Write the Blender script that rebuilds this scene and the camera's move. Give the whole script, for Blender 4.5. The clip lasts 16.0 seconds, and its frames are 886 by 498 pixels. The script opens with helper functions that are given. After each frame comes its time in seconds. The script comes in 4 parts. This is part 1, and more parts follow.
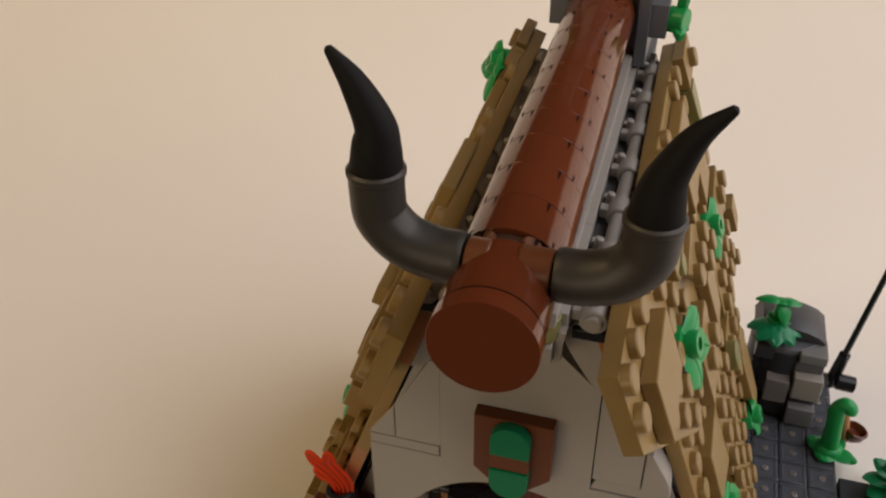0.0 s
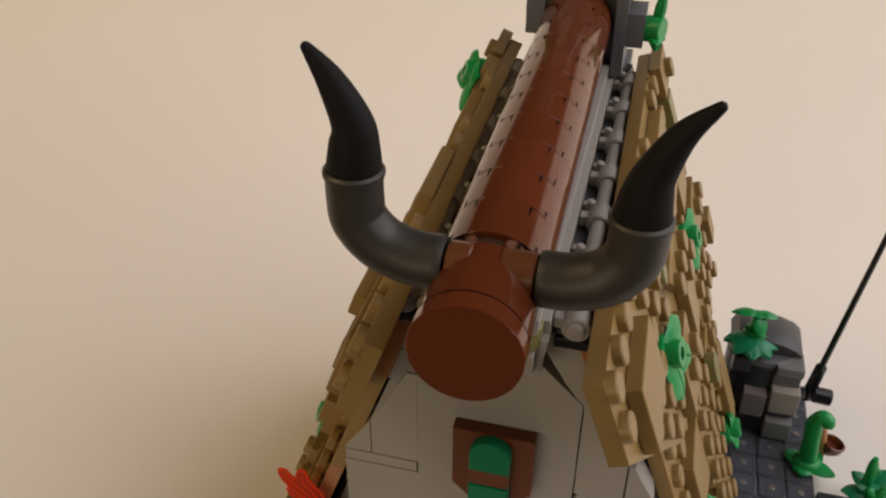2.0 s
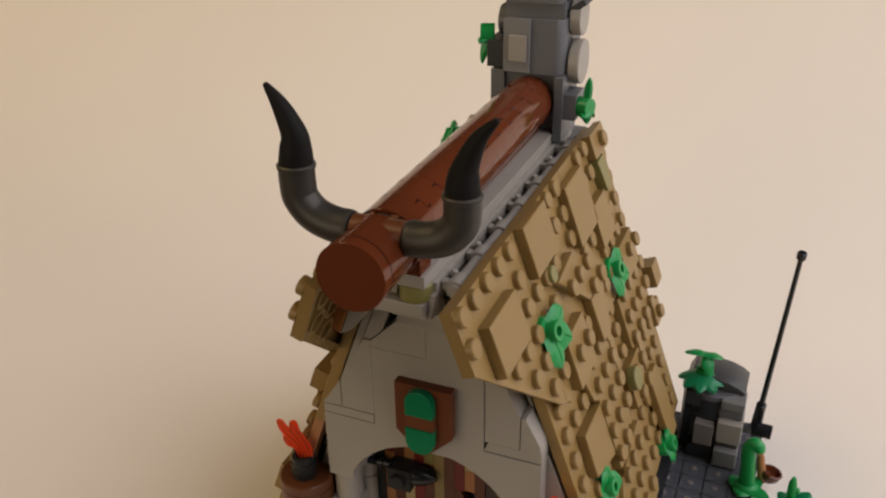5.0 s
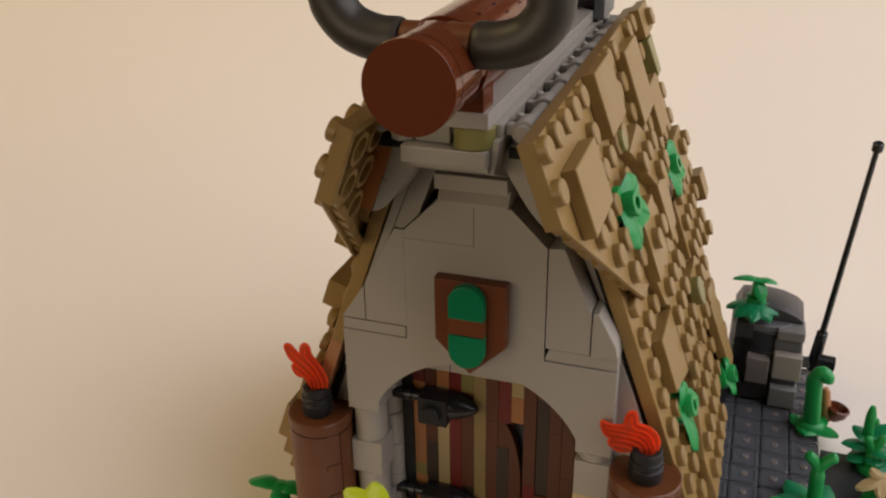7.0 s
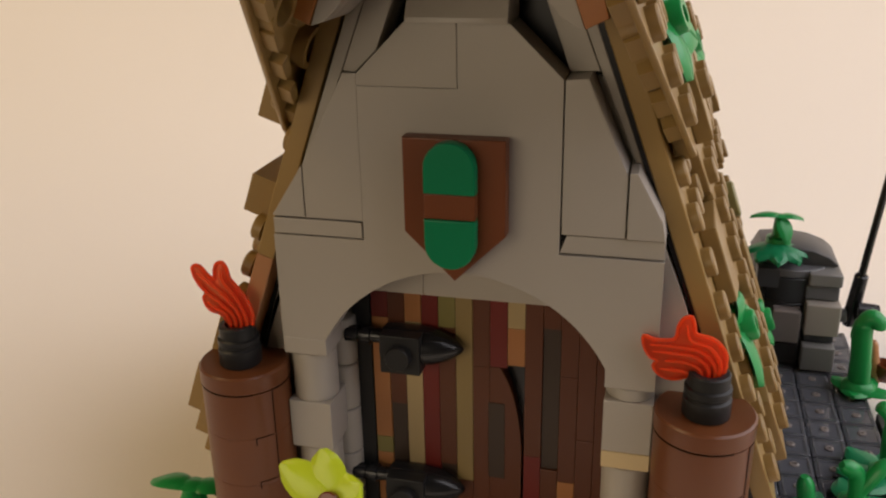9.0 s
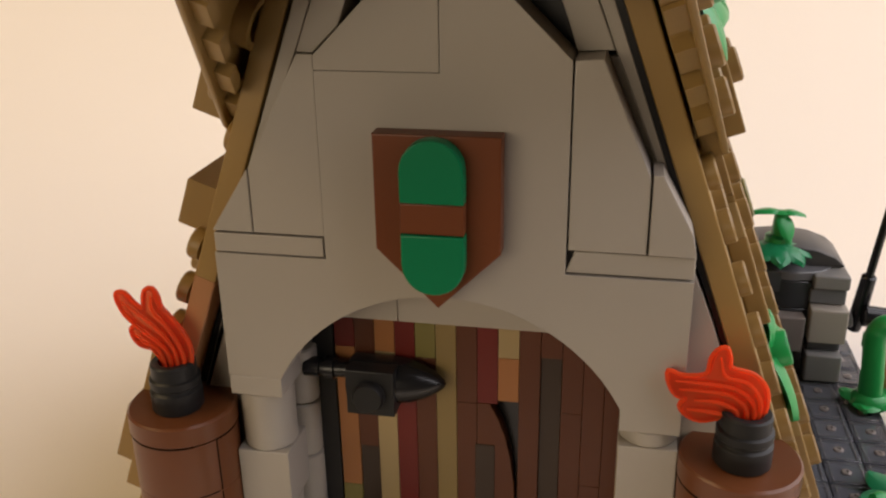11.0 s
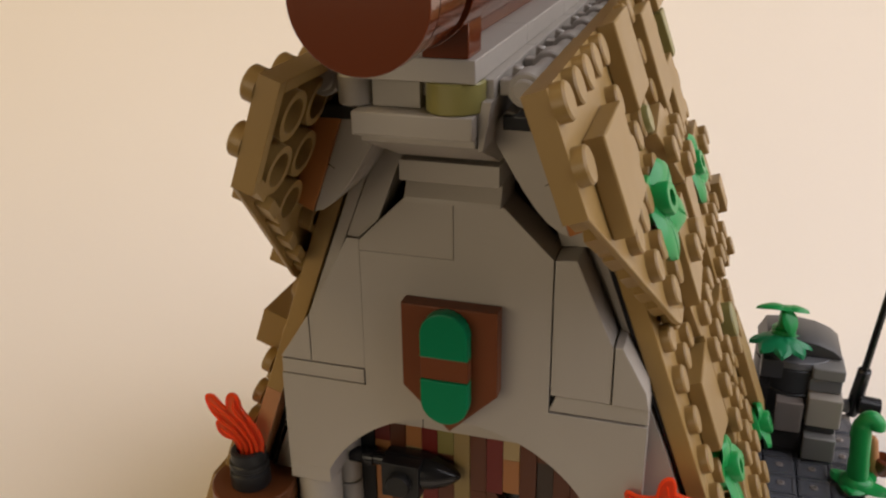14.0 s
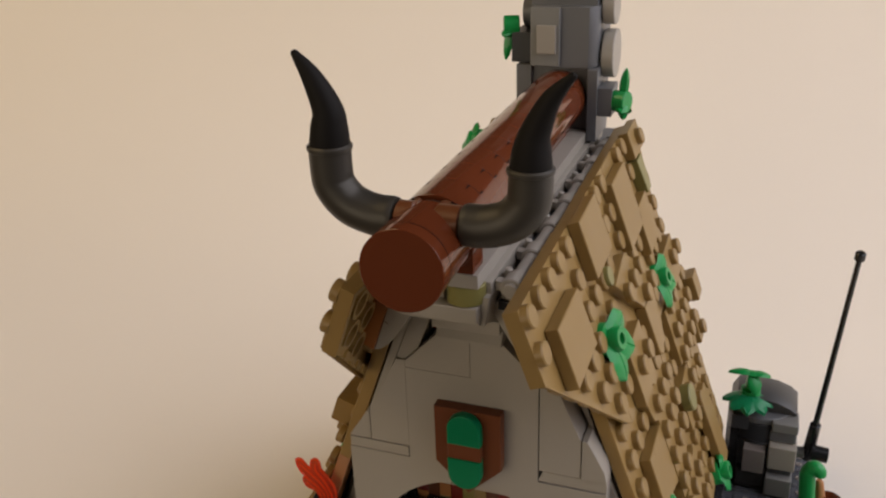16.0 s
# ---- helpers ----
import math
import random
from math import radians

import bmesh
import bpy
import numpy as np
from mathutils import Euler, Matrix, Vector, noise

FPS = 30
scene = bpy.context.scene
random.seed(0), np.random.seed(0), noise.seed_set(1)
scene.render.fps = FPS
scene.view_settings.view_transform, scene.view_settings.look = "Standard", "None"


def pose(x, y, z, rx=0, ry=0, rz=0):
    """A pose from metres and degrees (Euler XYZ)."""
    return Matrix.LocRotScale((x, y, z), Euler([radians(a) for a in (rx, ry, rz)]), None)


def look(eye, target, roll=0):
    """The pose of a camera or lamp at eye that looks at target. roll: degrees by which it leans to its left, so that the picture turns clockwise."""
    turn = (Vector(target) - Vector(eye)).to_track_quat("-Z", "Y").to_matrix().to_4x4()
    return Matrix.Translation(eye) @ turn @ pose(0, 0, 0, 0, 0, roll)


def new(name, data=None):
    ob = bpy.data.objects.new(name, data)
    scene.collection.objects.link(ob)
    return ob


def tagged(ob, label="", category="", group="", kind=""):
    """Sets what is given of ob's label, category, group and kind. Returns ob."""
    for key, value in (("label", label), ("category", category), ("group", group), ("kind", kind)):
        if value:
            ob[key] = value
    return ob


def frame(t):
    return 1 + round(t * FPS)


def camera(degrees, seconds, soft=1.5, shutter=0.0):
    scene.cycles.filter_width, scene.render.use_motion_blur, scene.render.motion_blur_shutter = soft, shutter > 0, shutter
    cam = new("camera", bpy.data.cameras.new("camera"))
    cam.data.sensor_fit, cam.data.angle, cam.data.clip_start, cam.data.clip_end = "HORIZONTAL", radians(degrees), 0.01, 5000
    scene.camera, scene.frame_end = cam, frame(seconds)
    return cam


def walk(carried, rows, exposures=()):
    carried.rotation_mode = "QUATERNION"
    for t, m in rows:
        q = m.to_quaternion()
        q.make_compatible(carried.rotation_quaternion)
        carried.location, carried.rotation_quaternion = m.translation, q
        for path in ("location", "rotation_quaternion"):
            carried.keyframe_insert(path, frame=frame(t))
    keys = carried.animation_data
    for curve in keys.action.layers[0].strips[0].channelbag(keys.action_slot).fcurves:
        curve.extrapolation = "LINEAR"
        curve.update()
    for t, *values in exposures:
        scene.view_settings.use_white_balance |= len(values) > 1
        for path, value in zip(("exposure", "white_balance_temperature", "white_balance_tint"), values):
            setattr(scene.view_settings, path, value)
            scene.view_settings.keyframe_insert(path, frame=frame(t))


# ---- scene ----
U = 0.008  # one stud of the toy bricks, in metres

cam = camera(52.23, 16.0, soft=2.2)
# seconds, eye in studs, (yaw, pitch, roll) in degrees
PATH = [
    (0, (2.7992, -15.6552, 18.7296), (16.616, -35.903, -0.579)),
    (0.5, (3.2737, -14.9268, 18.8933), (15.592, -36.122, -0.573)),
    (1, (3.5856, -15.0311, 19.1279), (14.81, -36.003, -0.396)),
    (1.5, (3.273, -15.174, 19.1223), (14.399, -35.616, 0.042)),
    (2, (2.5864, -15.497, 18.2128), (14.347, -34.521, 0.489)),
    (2.5, (2.5043, -16.0343, 17.0092), (13.98, -32.845, 0.883)),
    (3, (3.0403, -17.4792, 17.0935), (14.083, -28.0, 0.392)),
    (3.2, (3.772, -18.2607, 17.0265), (14.702, -26.934, 0.454)),
    (3.9, (6.4372, -20.583, 18.1695), (17.4276, -25.6063, 0.1387)),
    (4.6, (9.3534, -22.1758, 19.7589), (21.2894, -26.314, -0.5067)),
    (5.3, (10.1519, -22.1181, 19.0353), (24.015, -27.693, -1.242)),
    (5.5, (9.8201, -21.754, 18.1546), (24.518, -28.083, -1.459)),
    (6, (8.0326, -19.6666, 15.3108), (24.468, -29.596, -1.979)),
    (6.5, (6.0984, -19.0085, 13.4294), (22.027, -29.165, -1.493)),
    (7, (6.4737, -20.6598, 13.4069), (19.546, -25.39, -0.963)),
    (7.5, (7.6774, -22.0725, 11.428), (19.06, -21.278, -0.575)),
    (8, (5.9565, -19.7644, 9.7076), (18.36, -19.599, -0.526)),
    (8.5, (5.0738, -18.0465, 8.5723), (16.78, -19.832, -0.955)),
    (8.7, (4.6091, -17.3744, 7.4881), (16.007, -20.386, -1.04)),
    (9.4, (3.5252, -15.1054, 6.0498), (13.3613, -21.534, -1.0511)),
    (10.1, (3.1324, -13.4914, 5.7252), (11.3011, -21.9993, -0.8785)),
    (10.8, (2.8885, -13.1824, 5.7802), (11.082, -21.934, -0.843)),
    (11, (2.7818, -13.3571, 5.7827), (11.704, -21.827, -0.911)),
    (11.5, (3.0036, -14.3522, 6.4992), (12.412, -21.696, -0.897)),
    (12, (3.4321, -15.3834, 7.4078), (13.389, -21.984, -0.689)),
    (12.5, (3.82, -15.2906, 7.8336), (14.395, -22.242, -0.605)),
    (13, (4.0536, -15.2994, 8.6292), (15.425, -22.216, -0.682)),
    (13.5, (4.2578, -15.3473, 9.3503), (16.414, -22.515, -0.617)),
    (14, (4.6799, -15.7084, 10.2461), (17.298, -22.596, -0.696)),
    (14.5, (5.5453, -16.7421, 11.6904), (18.212, -22.803, -0.895)),
    (15, (6.1208, -17.84, 13.704), (19.262, -23.218, -1.216)),
    (15.5, (6.3959, -18.8212, 14.8993), (20.036, -23.09, -1.76)),
    (16, (7.2577, -20.7976, 16.849), (20.894, -23.659, -2.061)),
]


def aimed(eye, angles):
    yaw, pitch, roll = angles
    e = Vector(eye) * U
    ahead = Vector((-math.sin(radians(yaw)) * math.cos(radians(pitch)), math.cos(radians(yaw)) * math.cos(radians(pitch)), math.sin(radians(pitch))))
    return look(e, e + ahead, roll)


walk(cam, [(t, aimed(eye, angles)) for t, eye, angles in PATH], [(0.0, -0.17, 6550, 10), (3.0, -0.2, 6500, 10), (5.5, -0.14, 6500, 10), (6.0, -0.05, 6500, 10), (7.0, -0.06, 6550, 10), (8.5, -0.01, 6600, 11), (11.0, 0.3, 6700, 12), (12.5, 0.17, 6600, 11), (14.5, 0.05, 6500, 10), (16.0, -0.14, 6400, 10)])

# ---- world and light ----
world = bpy.data.worlds.new("world")
scene.world = world
world.use_nodes = True
world.node_tree.nodes["Background"].inputs[0].default_value = (1.0, 0.93, 0.85, 1)
world.node_tree.nodes["Background"].inputs[1].default_value = 0.004


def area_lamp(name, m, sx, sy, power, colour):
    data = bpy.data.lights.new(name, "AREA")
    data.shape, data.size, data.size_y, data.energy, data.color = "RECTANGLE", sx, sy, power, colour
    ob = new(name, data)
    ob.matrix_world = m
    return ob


area_lamp("window_light", look((0.91, 0.32, 0.73), (0.0, 0.45, 0.09)), 1.9, 1.3, 20.6, (0.98, 0.95, 1.01))
area_lamp("ceiling_light", look((-1.2, -0.35, 1.6), (-0.15, 0.2, 0.02)), 1.1, 1.0, 14.0, (1.0, 0.745, 0.4))
# added fill with no known source, evens the light on the front wall
area_lamp("front_fill_light", look((-0.8, -1.55, 0.24), (0, 0.1, 0.0)), 1.6, 0.8, 11.8, (1.0, 0.84, 0.62))


# ---- materials ----
def material(name, colour, rough=0.3, metal=0.0, vary=0.06, grain=900.0, bump=0.02, coat=0.0, spec=0.4):
    """Moulded plastic: slight mottling, fine scuffs and a shallow orange-peel relief."""
    m = bpy.data.materials.new(name)
    m.use_nodes = True
    nt = m.node_tree
    b = nt.nodes["Principled BSDF"]
    tex = nt.nodes.new("ShaderNodeTexCoord")
    n1, n2 = nt.nodes.new("ShaderNodeTexNoise"), nt.nodes.new("ShaderNodeTexNoise")
    n1.inputs["Scale"].default_value, n1.inputs["Detail"].default_value = 45, 4
    n2.inputs["Scale"].default_value, n2.inputs["Detail"].default_value = grain, 3
    info = nt.nodes.new("ShaderNodeObjectInfo")
    mix = nt.nodes.new("ShaderNodeMix")
    mix.data_type = "RGBA"
    mix.inputs[6].default_value = (*[c * (1 - vary) for c in colour], 1)
    mix.inputs[7].default_value = (*[min(1, c * (1 + vary)) for c in colour], 1)
    add = nt.nodes.new("ShaderNodeMath")
    add.operation = "MULTIPLY_ADD"
    add.inputs[1].default_value, add.inputs[2].default_value = 0.5, 0.0
    add2 = nt.nodes.new("ShaderNodeMath")
    add2.operation = "MULTIPLY_ADD"
    add2.inputs[1].default_value = 0.5
    rr = nt.nodes.new("ShaderNodeMapRange")
    rr.inputs["To Min"].default_value, rr.inputs["To Max"].default_value = rough * 0.8, min(1, rough * 1.3)
    bp = nt.nodes.new("ShaderNodeBump")
    bp.inputs["Strength"].default_value, bp.inputs["Distance"].default_value = bump, 0.0005
    L = nt.links.new
    L(tex.outputs["Object"], n1.inputs["Vector"])
    L(tex.outputs["Object"], n2.inputs["Vector"])
    L(n1.outputs["Fac"], add.inputs[0])
    L(info.outputs["Random"], add2.inputs[0])
    L(add.outputs[0], add2.inputs[2])
    L(add2.outputs[0], mix.inputs[0])
    L(mix.outputs[2], b.inputs["Base Color"])
    L(n1.outputs["Fac"], rr.inputs["Value"])
    L(rr.outputs[0], b.inputs["Roughness"])
    L(n2.outputs["Fac"], bp.inputs["Height"])
    L(bp.outputs[0], b.inputs["Normal"])
    b.inputs["Metallic"].default_value = metal
    b.inputs["Specular IOR Level"].default_value = spec
    b.inputs["Coat Weight"].default_value = coat
    return m


GREY = material("light_grey_plastic", (0.326, 0.293, 0.25), 0.36, vary=0.022)
STONE = material("stone_grey_plastic", (0.13, 0.13, 0.135), 0.34)
COBBLE = material("mid_grey_plastic", (0.21, 0.205, 0.195), 0.36)
CHARCOAL = material("charcoal_plastic", (0.034, 0.035, 0.038), 0.32)
CUPBLACK = material("ribbed_black_plastic", (0.018, 0.0175, 0.0175), 0.35, spec=0.22)
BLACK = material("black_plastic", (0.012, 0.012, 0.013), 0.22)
BROWN = material("reddish_brown_plastic", (0.118, 0.028, 0.0095), 0.095)
BARRELBROWN = material("barrel_brown_plastic", (0.125, 0.041, 0.0145), 0.3)
# door plank colours, darkened to carry the shade of the door recess
DIMBROWN = material("shaded_plank_brown", (0.088, 0.027, 0.011), 0.36, spec=0.3)
DIMTAN = material("shaded_plank_tan", (0.32, 0.235, 0.115), 0.36, spec=0.3)
DIMOLIVE = material("shaded_plank_olive", (0.17, 0.145, 0.045), 0.36, spec=0.3)
DIMNOUGAT = material("shaded_plank_nougat", (0.31, 0.13, 0.045), 0.36, spec=0.3)
DIMDARK = material("shaded_plank_dark_brown", (0.04, 0.025, 0.017), 0.36, spec=0.3)
DIMSAND = material("shaded_plank_sand", (0.22, 0.155, 0.06), 0.36, spec=0.3)
DIMRED = material("shaded_plank_red", (0.125, 0.014, 0.01), 0.36, spec=0.3)
TOWERGREY = material("dark_stone_grey_plastic", (0.055, 0.054, 0.054), 0.34)
SLATE = material("slate_grey_plastic", (0.05, 0.05, 0.053), 0.28)
SHADEDBROWN = material("shaded_brown_plastic", (0.06, 0.034, 0.022), 0.3)
NOUGAT = material("nougat_plastic", (0.42, 0.19, 0.075), 0.3)
DARKORANGE = material("dark_orange_plastic", (0.33, 0.12, 0.03), 0.3)
TAN = material("dark_tan_plastic", (0.272, 0.168, 0.053), 0.38, vary=0.05)
MIDNOUGAT = material("medium_nougat_plastic", (0.36, 0.17, 0.075), 0.34)
LIGHTTAN = material("tan_plastic", (0.5, 0.38, 0.2), 0.34)
OLIVE = material("olive_plastic", (0.21, 0.185, 0.058), 0.33)
GREEN = material("bright_green_plastic", (0.01, 0.27, 0.06), 0.3)
SHIELDGREEN = material("dark_green_plastic", (0.0, 0.16, 0.062), 0.34, spec=0.2)
SHIELDBROWN = material("shield_brown_plastic", (0.135, 0.039, 0.013), 0.36, spec=0.22)
TEAL = material("deep_green_plastic", (0.008, 0.2, 0.075), 0.3)
LIME = material("lime_plastic", (0.45, 0.55, 0.02), 0.3)
HORN = material("gunmetal_plastic", (0.046, 0.04, 0.032), 0.42, metal=0.3, vary=0.1)
HORNTIP = material("matt_black_plastic", (0.009, 0.0075, 0.0065), 0.6, spec=0.12)
SEAM = material("dark_seam", (0.012, 0.005, 0.003), 0.9, spec=0.05)
WALLPAPER = material("cream_wall_paint", (0.87, 0.795, 0.703), 0.85, vary=0.012, grain=300, bump=0.05, spec=0.2)
ROOMPAINT = material("room_paint", (0.075, 0.062, 0.049), 0.9, vary=0.02, grain=200, bump=0.05, spec=0.2)


def clear_plastic(name, colour, rough, transmission):
    m = material(name, colour, rough)
    b = m.node_tree.nodes["Principled BSDF"]
    b.inputs["Transmission Weight"].default_value = transmission
    b.inputs["IOR"].default_value = 1.22 if colour[0] > 0.9 else 1.3
    b.inputs["Specular IOR Level"].default_value = 0.5 if colour[0] > 0.9 else 0.6
    return m


def scattering_clear_plastic(name, colour, rough, share, scatter):
    """Tinted clear plastic that lets light from behind scatter through it."""
    m = clear_plastic(name, colour, rough, share)
    nt = m.node_tree
    through_it = nt.nodes.new("ShaderNodeBsdfTranslucent")
    through_it.inputs["Color"].default_value = (*colour, 1)
    mix = nt.nodes.new("ShaderNodeMixShader")
    mix.inputs[0].default_value = scatter
    nt.links.new(nt.nodes["Principled BSDF"].outputs[0], mix.inputs[1])
    nt.links.new(through_it.outputs[0], mix.inputs[2])
    nt.links.new(mix.outputs[0], nt.nodes["Material Output"].inputs["Surface"])
    return m


FLAME = scattering_clear_plastic("clear_orange_plastic", (1.0, 0.27, 0.12), 0.03, 0.9, 0.42)
# stronger orange puts the edge glow of the clear plastic into ribs and rim
FLAMEGLOW = scattering_clear_plastic("edge_glow_orange_plastic", (1.0, 0.19, 0.06), 0.03, 0.5, 0.48)
SMOKE = clear_plastic("smoky_clear_plastic", (0.19, 0.196, 0.22), 0.06, 0.55)
DARKSMOKE = clear_plastic("dark_smoky_plastic", (0.06, 0.055, 0.052), 0.2, 0.4)
WINDOWPANE = clear_plastic("pale_smoky_window_plastic", (0.42, 0.36, 0.32), 0.15, 0.5)
PANE = clear_plastic("pale_smoky_plastic", (0.25, 0.245, 0.25), 0.06, 0.6)


# ---- building helpers ----
def box(bm, x0, x1, y0, y1, z0, z1, bev=0.025, m=None):
    """A rectangular piece with slightly rounded edges, in studs."""
    vs = [bm.verts.new((x, y, z)) for x in (x0, x1) for y in (y0, y1) for z in (z0, z1)]
    fs = [bm.faces.new([vs[i] for i in q]) for q in ((0, 1, 3, 2), (4, 6, 7, 5), (0, 4, 5, 1), (2, 3, 7, 6), (0, 2, 6, 4), (1, 5, 7, 3))]
    out = set(vs)
    if bev:
        es = {e for f in fs for e in f.edges}
        r = bmesh.ops.bevel(bm, geom=list(es), offset=bev, segments=2, affect="EDGES", profile=0.5)
        out = {v for f in r["faces"] for v in f.verts} | {v for v in vs if v.is_valid}
    if m:
        for v in out:
            v.co = m @ v.co
    return out


def axes(direction):
    d = Vector(direction).normalized()
    a = d.orthogonal().normalized()
    return a, d.cross(a), d


def turned(bm, base, direction, profile, seg=24, flat=1.0):
    """A solid of revolution: profile of (distance along, radius)."""
    a, b, d = axes(direction)
    base = Vector(base)
    rings = []
    for h, r in profile:
        if r <= 1e-6:
            rings.append([bm.verts.new(base + d * h)])
        else:
            rings.append([bm.verts.new(base + d * h + (a * math.cos(w) + b * math.sin(w) * flat) * r) for w in [2 * math.pi * k / seg for k in range(seg)]])
    for p, q in zip(rings, rings[1:]):
        for k in range(seg):
            j = (k + 1) % seg
            if len(p) == 1 and len(q) > 1:
                bm.faces.new((p[0], q[j], q[k]))
            elif len(q) == 1 and len(p) > 1:
                bm.faces.new((p[k], p[j], q[0]))
            elif len(p) > 1:
                bm.faces.new((p[k], p[j], q[j], q[k]))
    if len(rings[0]) > 1:
        bm.faces.new(rings[0][::-1])
    if len(rings[-1]) > 1:
        bm.faces.new(rings[-1])


def rod(bm, base, direction, r, h, seg=24, bev=0.03):
    turned(bm, base, direction, [(0, r - bev), (bev, r), (h - bev, r), (h, r - bev)], seg)


def slab(bm, poly, place, lo, hi, bev=0.025):
    """A flat piece: an outline of (u, v), its thickness from lo to hi; place(u, v, w) gives the point."""
    n = len(poly)
    a = [bm.verts.new(place(u, v, lo)) for u, v in poly]
    b = [bm.verts.new(place(u, v, hi)) for u, v in poly]
    fs = [bm.faces.new(a[::-1]), bm.faces.new(b)]
    fs += [bm.faces.new((a[k], a[(k + 1) % n], b[(k + 1) % n], b[k])) for k in range(n)]
    bmesh.ops.recalc_face_normals(bm, faces=fs)
    if bev:
        es = list({e for f in fs[:2] for e in f.edges})
        bmesh.ops.bevel(bm, geom=es, offset=bev, segments=2, affect="EDGES", profile=0.5)


def tube(bm, points, radii, seg=20, flat=1.0):
    """A round tube along points with its own radius at each."""
    pts = [Vector(p) for p in points]
    rings, side = [], None
    for k, p in enumerate(pts):
        d = (pts[min(k + 1, len(pts) - 1)] - pts[max(k - 1, 0)]).normalized()
        side = d.orthogonal().normalized() if side is None else (side - d * side.dot(d)).normalized()
        up = d.cross(side)
        rings.append([bm.verts.new(p + (side * math.cos(w) + up * math.sin(w) * flat) * radii[k]) for w in [2 * math.pi * j / seg for j in range(seg)]])
    for p, q in zip(rings, rings[1:]):
        for k in range(seg):
            bm.faces.new((p[k], p[(k + 1) % seg], q[(k + 1) % seg], q[k]))
    bm.faces.new(rings[0][::-1])
    bm.faces.new(rings[-1])


def smooth_line(points, steps=6):
    """A Catmull-Rom curve through points."""
    p = [Vector(q) for q in points]
    p = [2 * p[0] - p[1]] + p + [2 * p[-1] - p[-2]]
    out = []
    for a, b, c, d in zip(p, p[1:], p[2:], p[3:]):
        for k in range(steps):
            t = k / steps
            out.append(0.5 * (2 * b + (c - a) * t + (2 * a - 5 * b + 4 * c - d) * t * t + (3 * b - a - 3 * c + d) * t**3))
    return out + [p[-2]]


BASE = {}


def mesh_of(name, bm, mat, angle=38):
    bmesh.ops.recalc_face_normals(bm, faces=bm.faces)
    bm.normal_update()
    # broad faces stay flat, so that their rounded edges do not bend the light across them
    rounded = []
    for f in bm.faces:
        beside = [g.calc_area() for e in f.edges for g in e.link_faces if g is not f and f.normal.dot(g.normal) > 0.75]
        rounded.append(not beside or f.calc_area() < 4 * max(beside))
    bmesh.ops.scale(bm, vec=(U, U, U), verts=bm.verts)
    me = bpy.data.meshes.new(name)
    bm.to_mesh(me)
    bm.free()
    me.materials.append(mat)
    me.set_sharp_from_angle(angle=radians(angle))
    me.polygons.foreach_set("use_smooth", rounded)
    return me


def hung(ob, parent):
    ob.parent = parent
    ob.matrix_parent_inverse = Matrix.Translation(BASE[parent.name]).inverted() if parent.name in BASE else Matrix()
    return ob


def part(name, bm, mat, parent=None, label=""):
    ob = new(name, mesh_of(name, bm, mat))
    if parent:
        hung(ob, parent)
    return tagged(ob, label)


def thing(name, base, label, category, group="", kind=""):
    ob = new(name)
    ob.location = BASE[ob.name] = Vector(base) * U
    return tagged(ob, label, category, group, kind)


def piece(name, mat, parent, *b, label="", bev=0.025):
    bm = bmesh.new()
    box(bm, *b, bev=bev)
    return part(name, bm, mat, parent, label)


def flat_piece(name, mat, parent, poly, y0, y1, label="", bev=0.025):
    """A piece of the front wall from its outline in x, z."""
    bm = bmesh.new()
    slab(bm, poly, lambda u, v, w: (u, w, v), y0, y1, bev)
    return part(name, bm, mat, parent, label)


GROUND = -8.9  # top of the table, in studs
DECK = -8.4


# ---- the room and the sweep behind the model ----
def sweep():
    bm = bmesh.new()
    line = [(-9.0, GROUND), (22.0, GROUND)] + [(22 + 40 * math.sin(a), GROUND + 40 - 40 * math.cos(a)) for a in [k * math.pi / 48 for k in range(1, 22)]]
    rows = [[bm.verts.new((x, y, z)) for x in (-180, -90, 0, 90, 180)] for y, z in line]
    for a, b in zip(rows, rows[1:]):
        for k in range(4):
            bm.faces.new((a[k], a[k + 1], b[k + 1], b[k]))
    ob = part("backdrop", bm, WALLPAPER)
    return tagged(ob, "plain cream painted backdrop curving up behind the model", "backdrop", kind="structure")


sweep()


# unseen shell, painted dark to hold back bounced light and reflections
def room():
    for name, b in (
        ("wall_west", (-262, -250, -250, 250, -8.9, 230)),
        ("wall_south", (-250, 250, -262, -250, -8.9, 230)),
        ("wall_north", (-250, 250, 250, 262, -8.9, 230)),
        ("floor", (-262, 262, -262, 262, -22, GROUND - 0.06)),
        ("ceiling", (-262, 262, -262, 262, 230, 242)),
        ("wall_east", (250, 262, -250, 250, -8.9, 230)),
    ):
        ob = piece(name, ROOMPAINT, None, *b, bev=0)
        tagged(ob, "unseen dark painted " + name.split("_")[0] + " of the room", name.split("_")[0], kind="structure")


room()

# ---- the front wall ----
hut = thing("toy_house", (0, 7, DECK), "toy brick hut with a pale grey arched front wall", "toy house")


def arc(r, cz, x0, x1, n):
    return [(x0 + (x1 - x0) * k / n, cz + math.sqrt(r * r - (x0 + (x1 - x0) * k / n) ** 2)) for k in range(n + 1)]


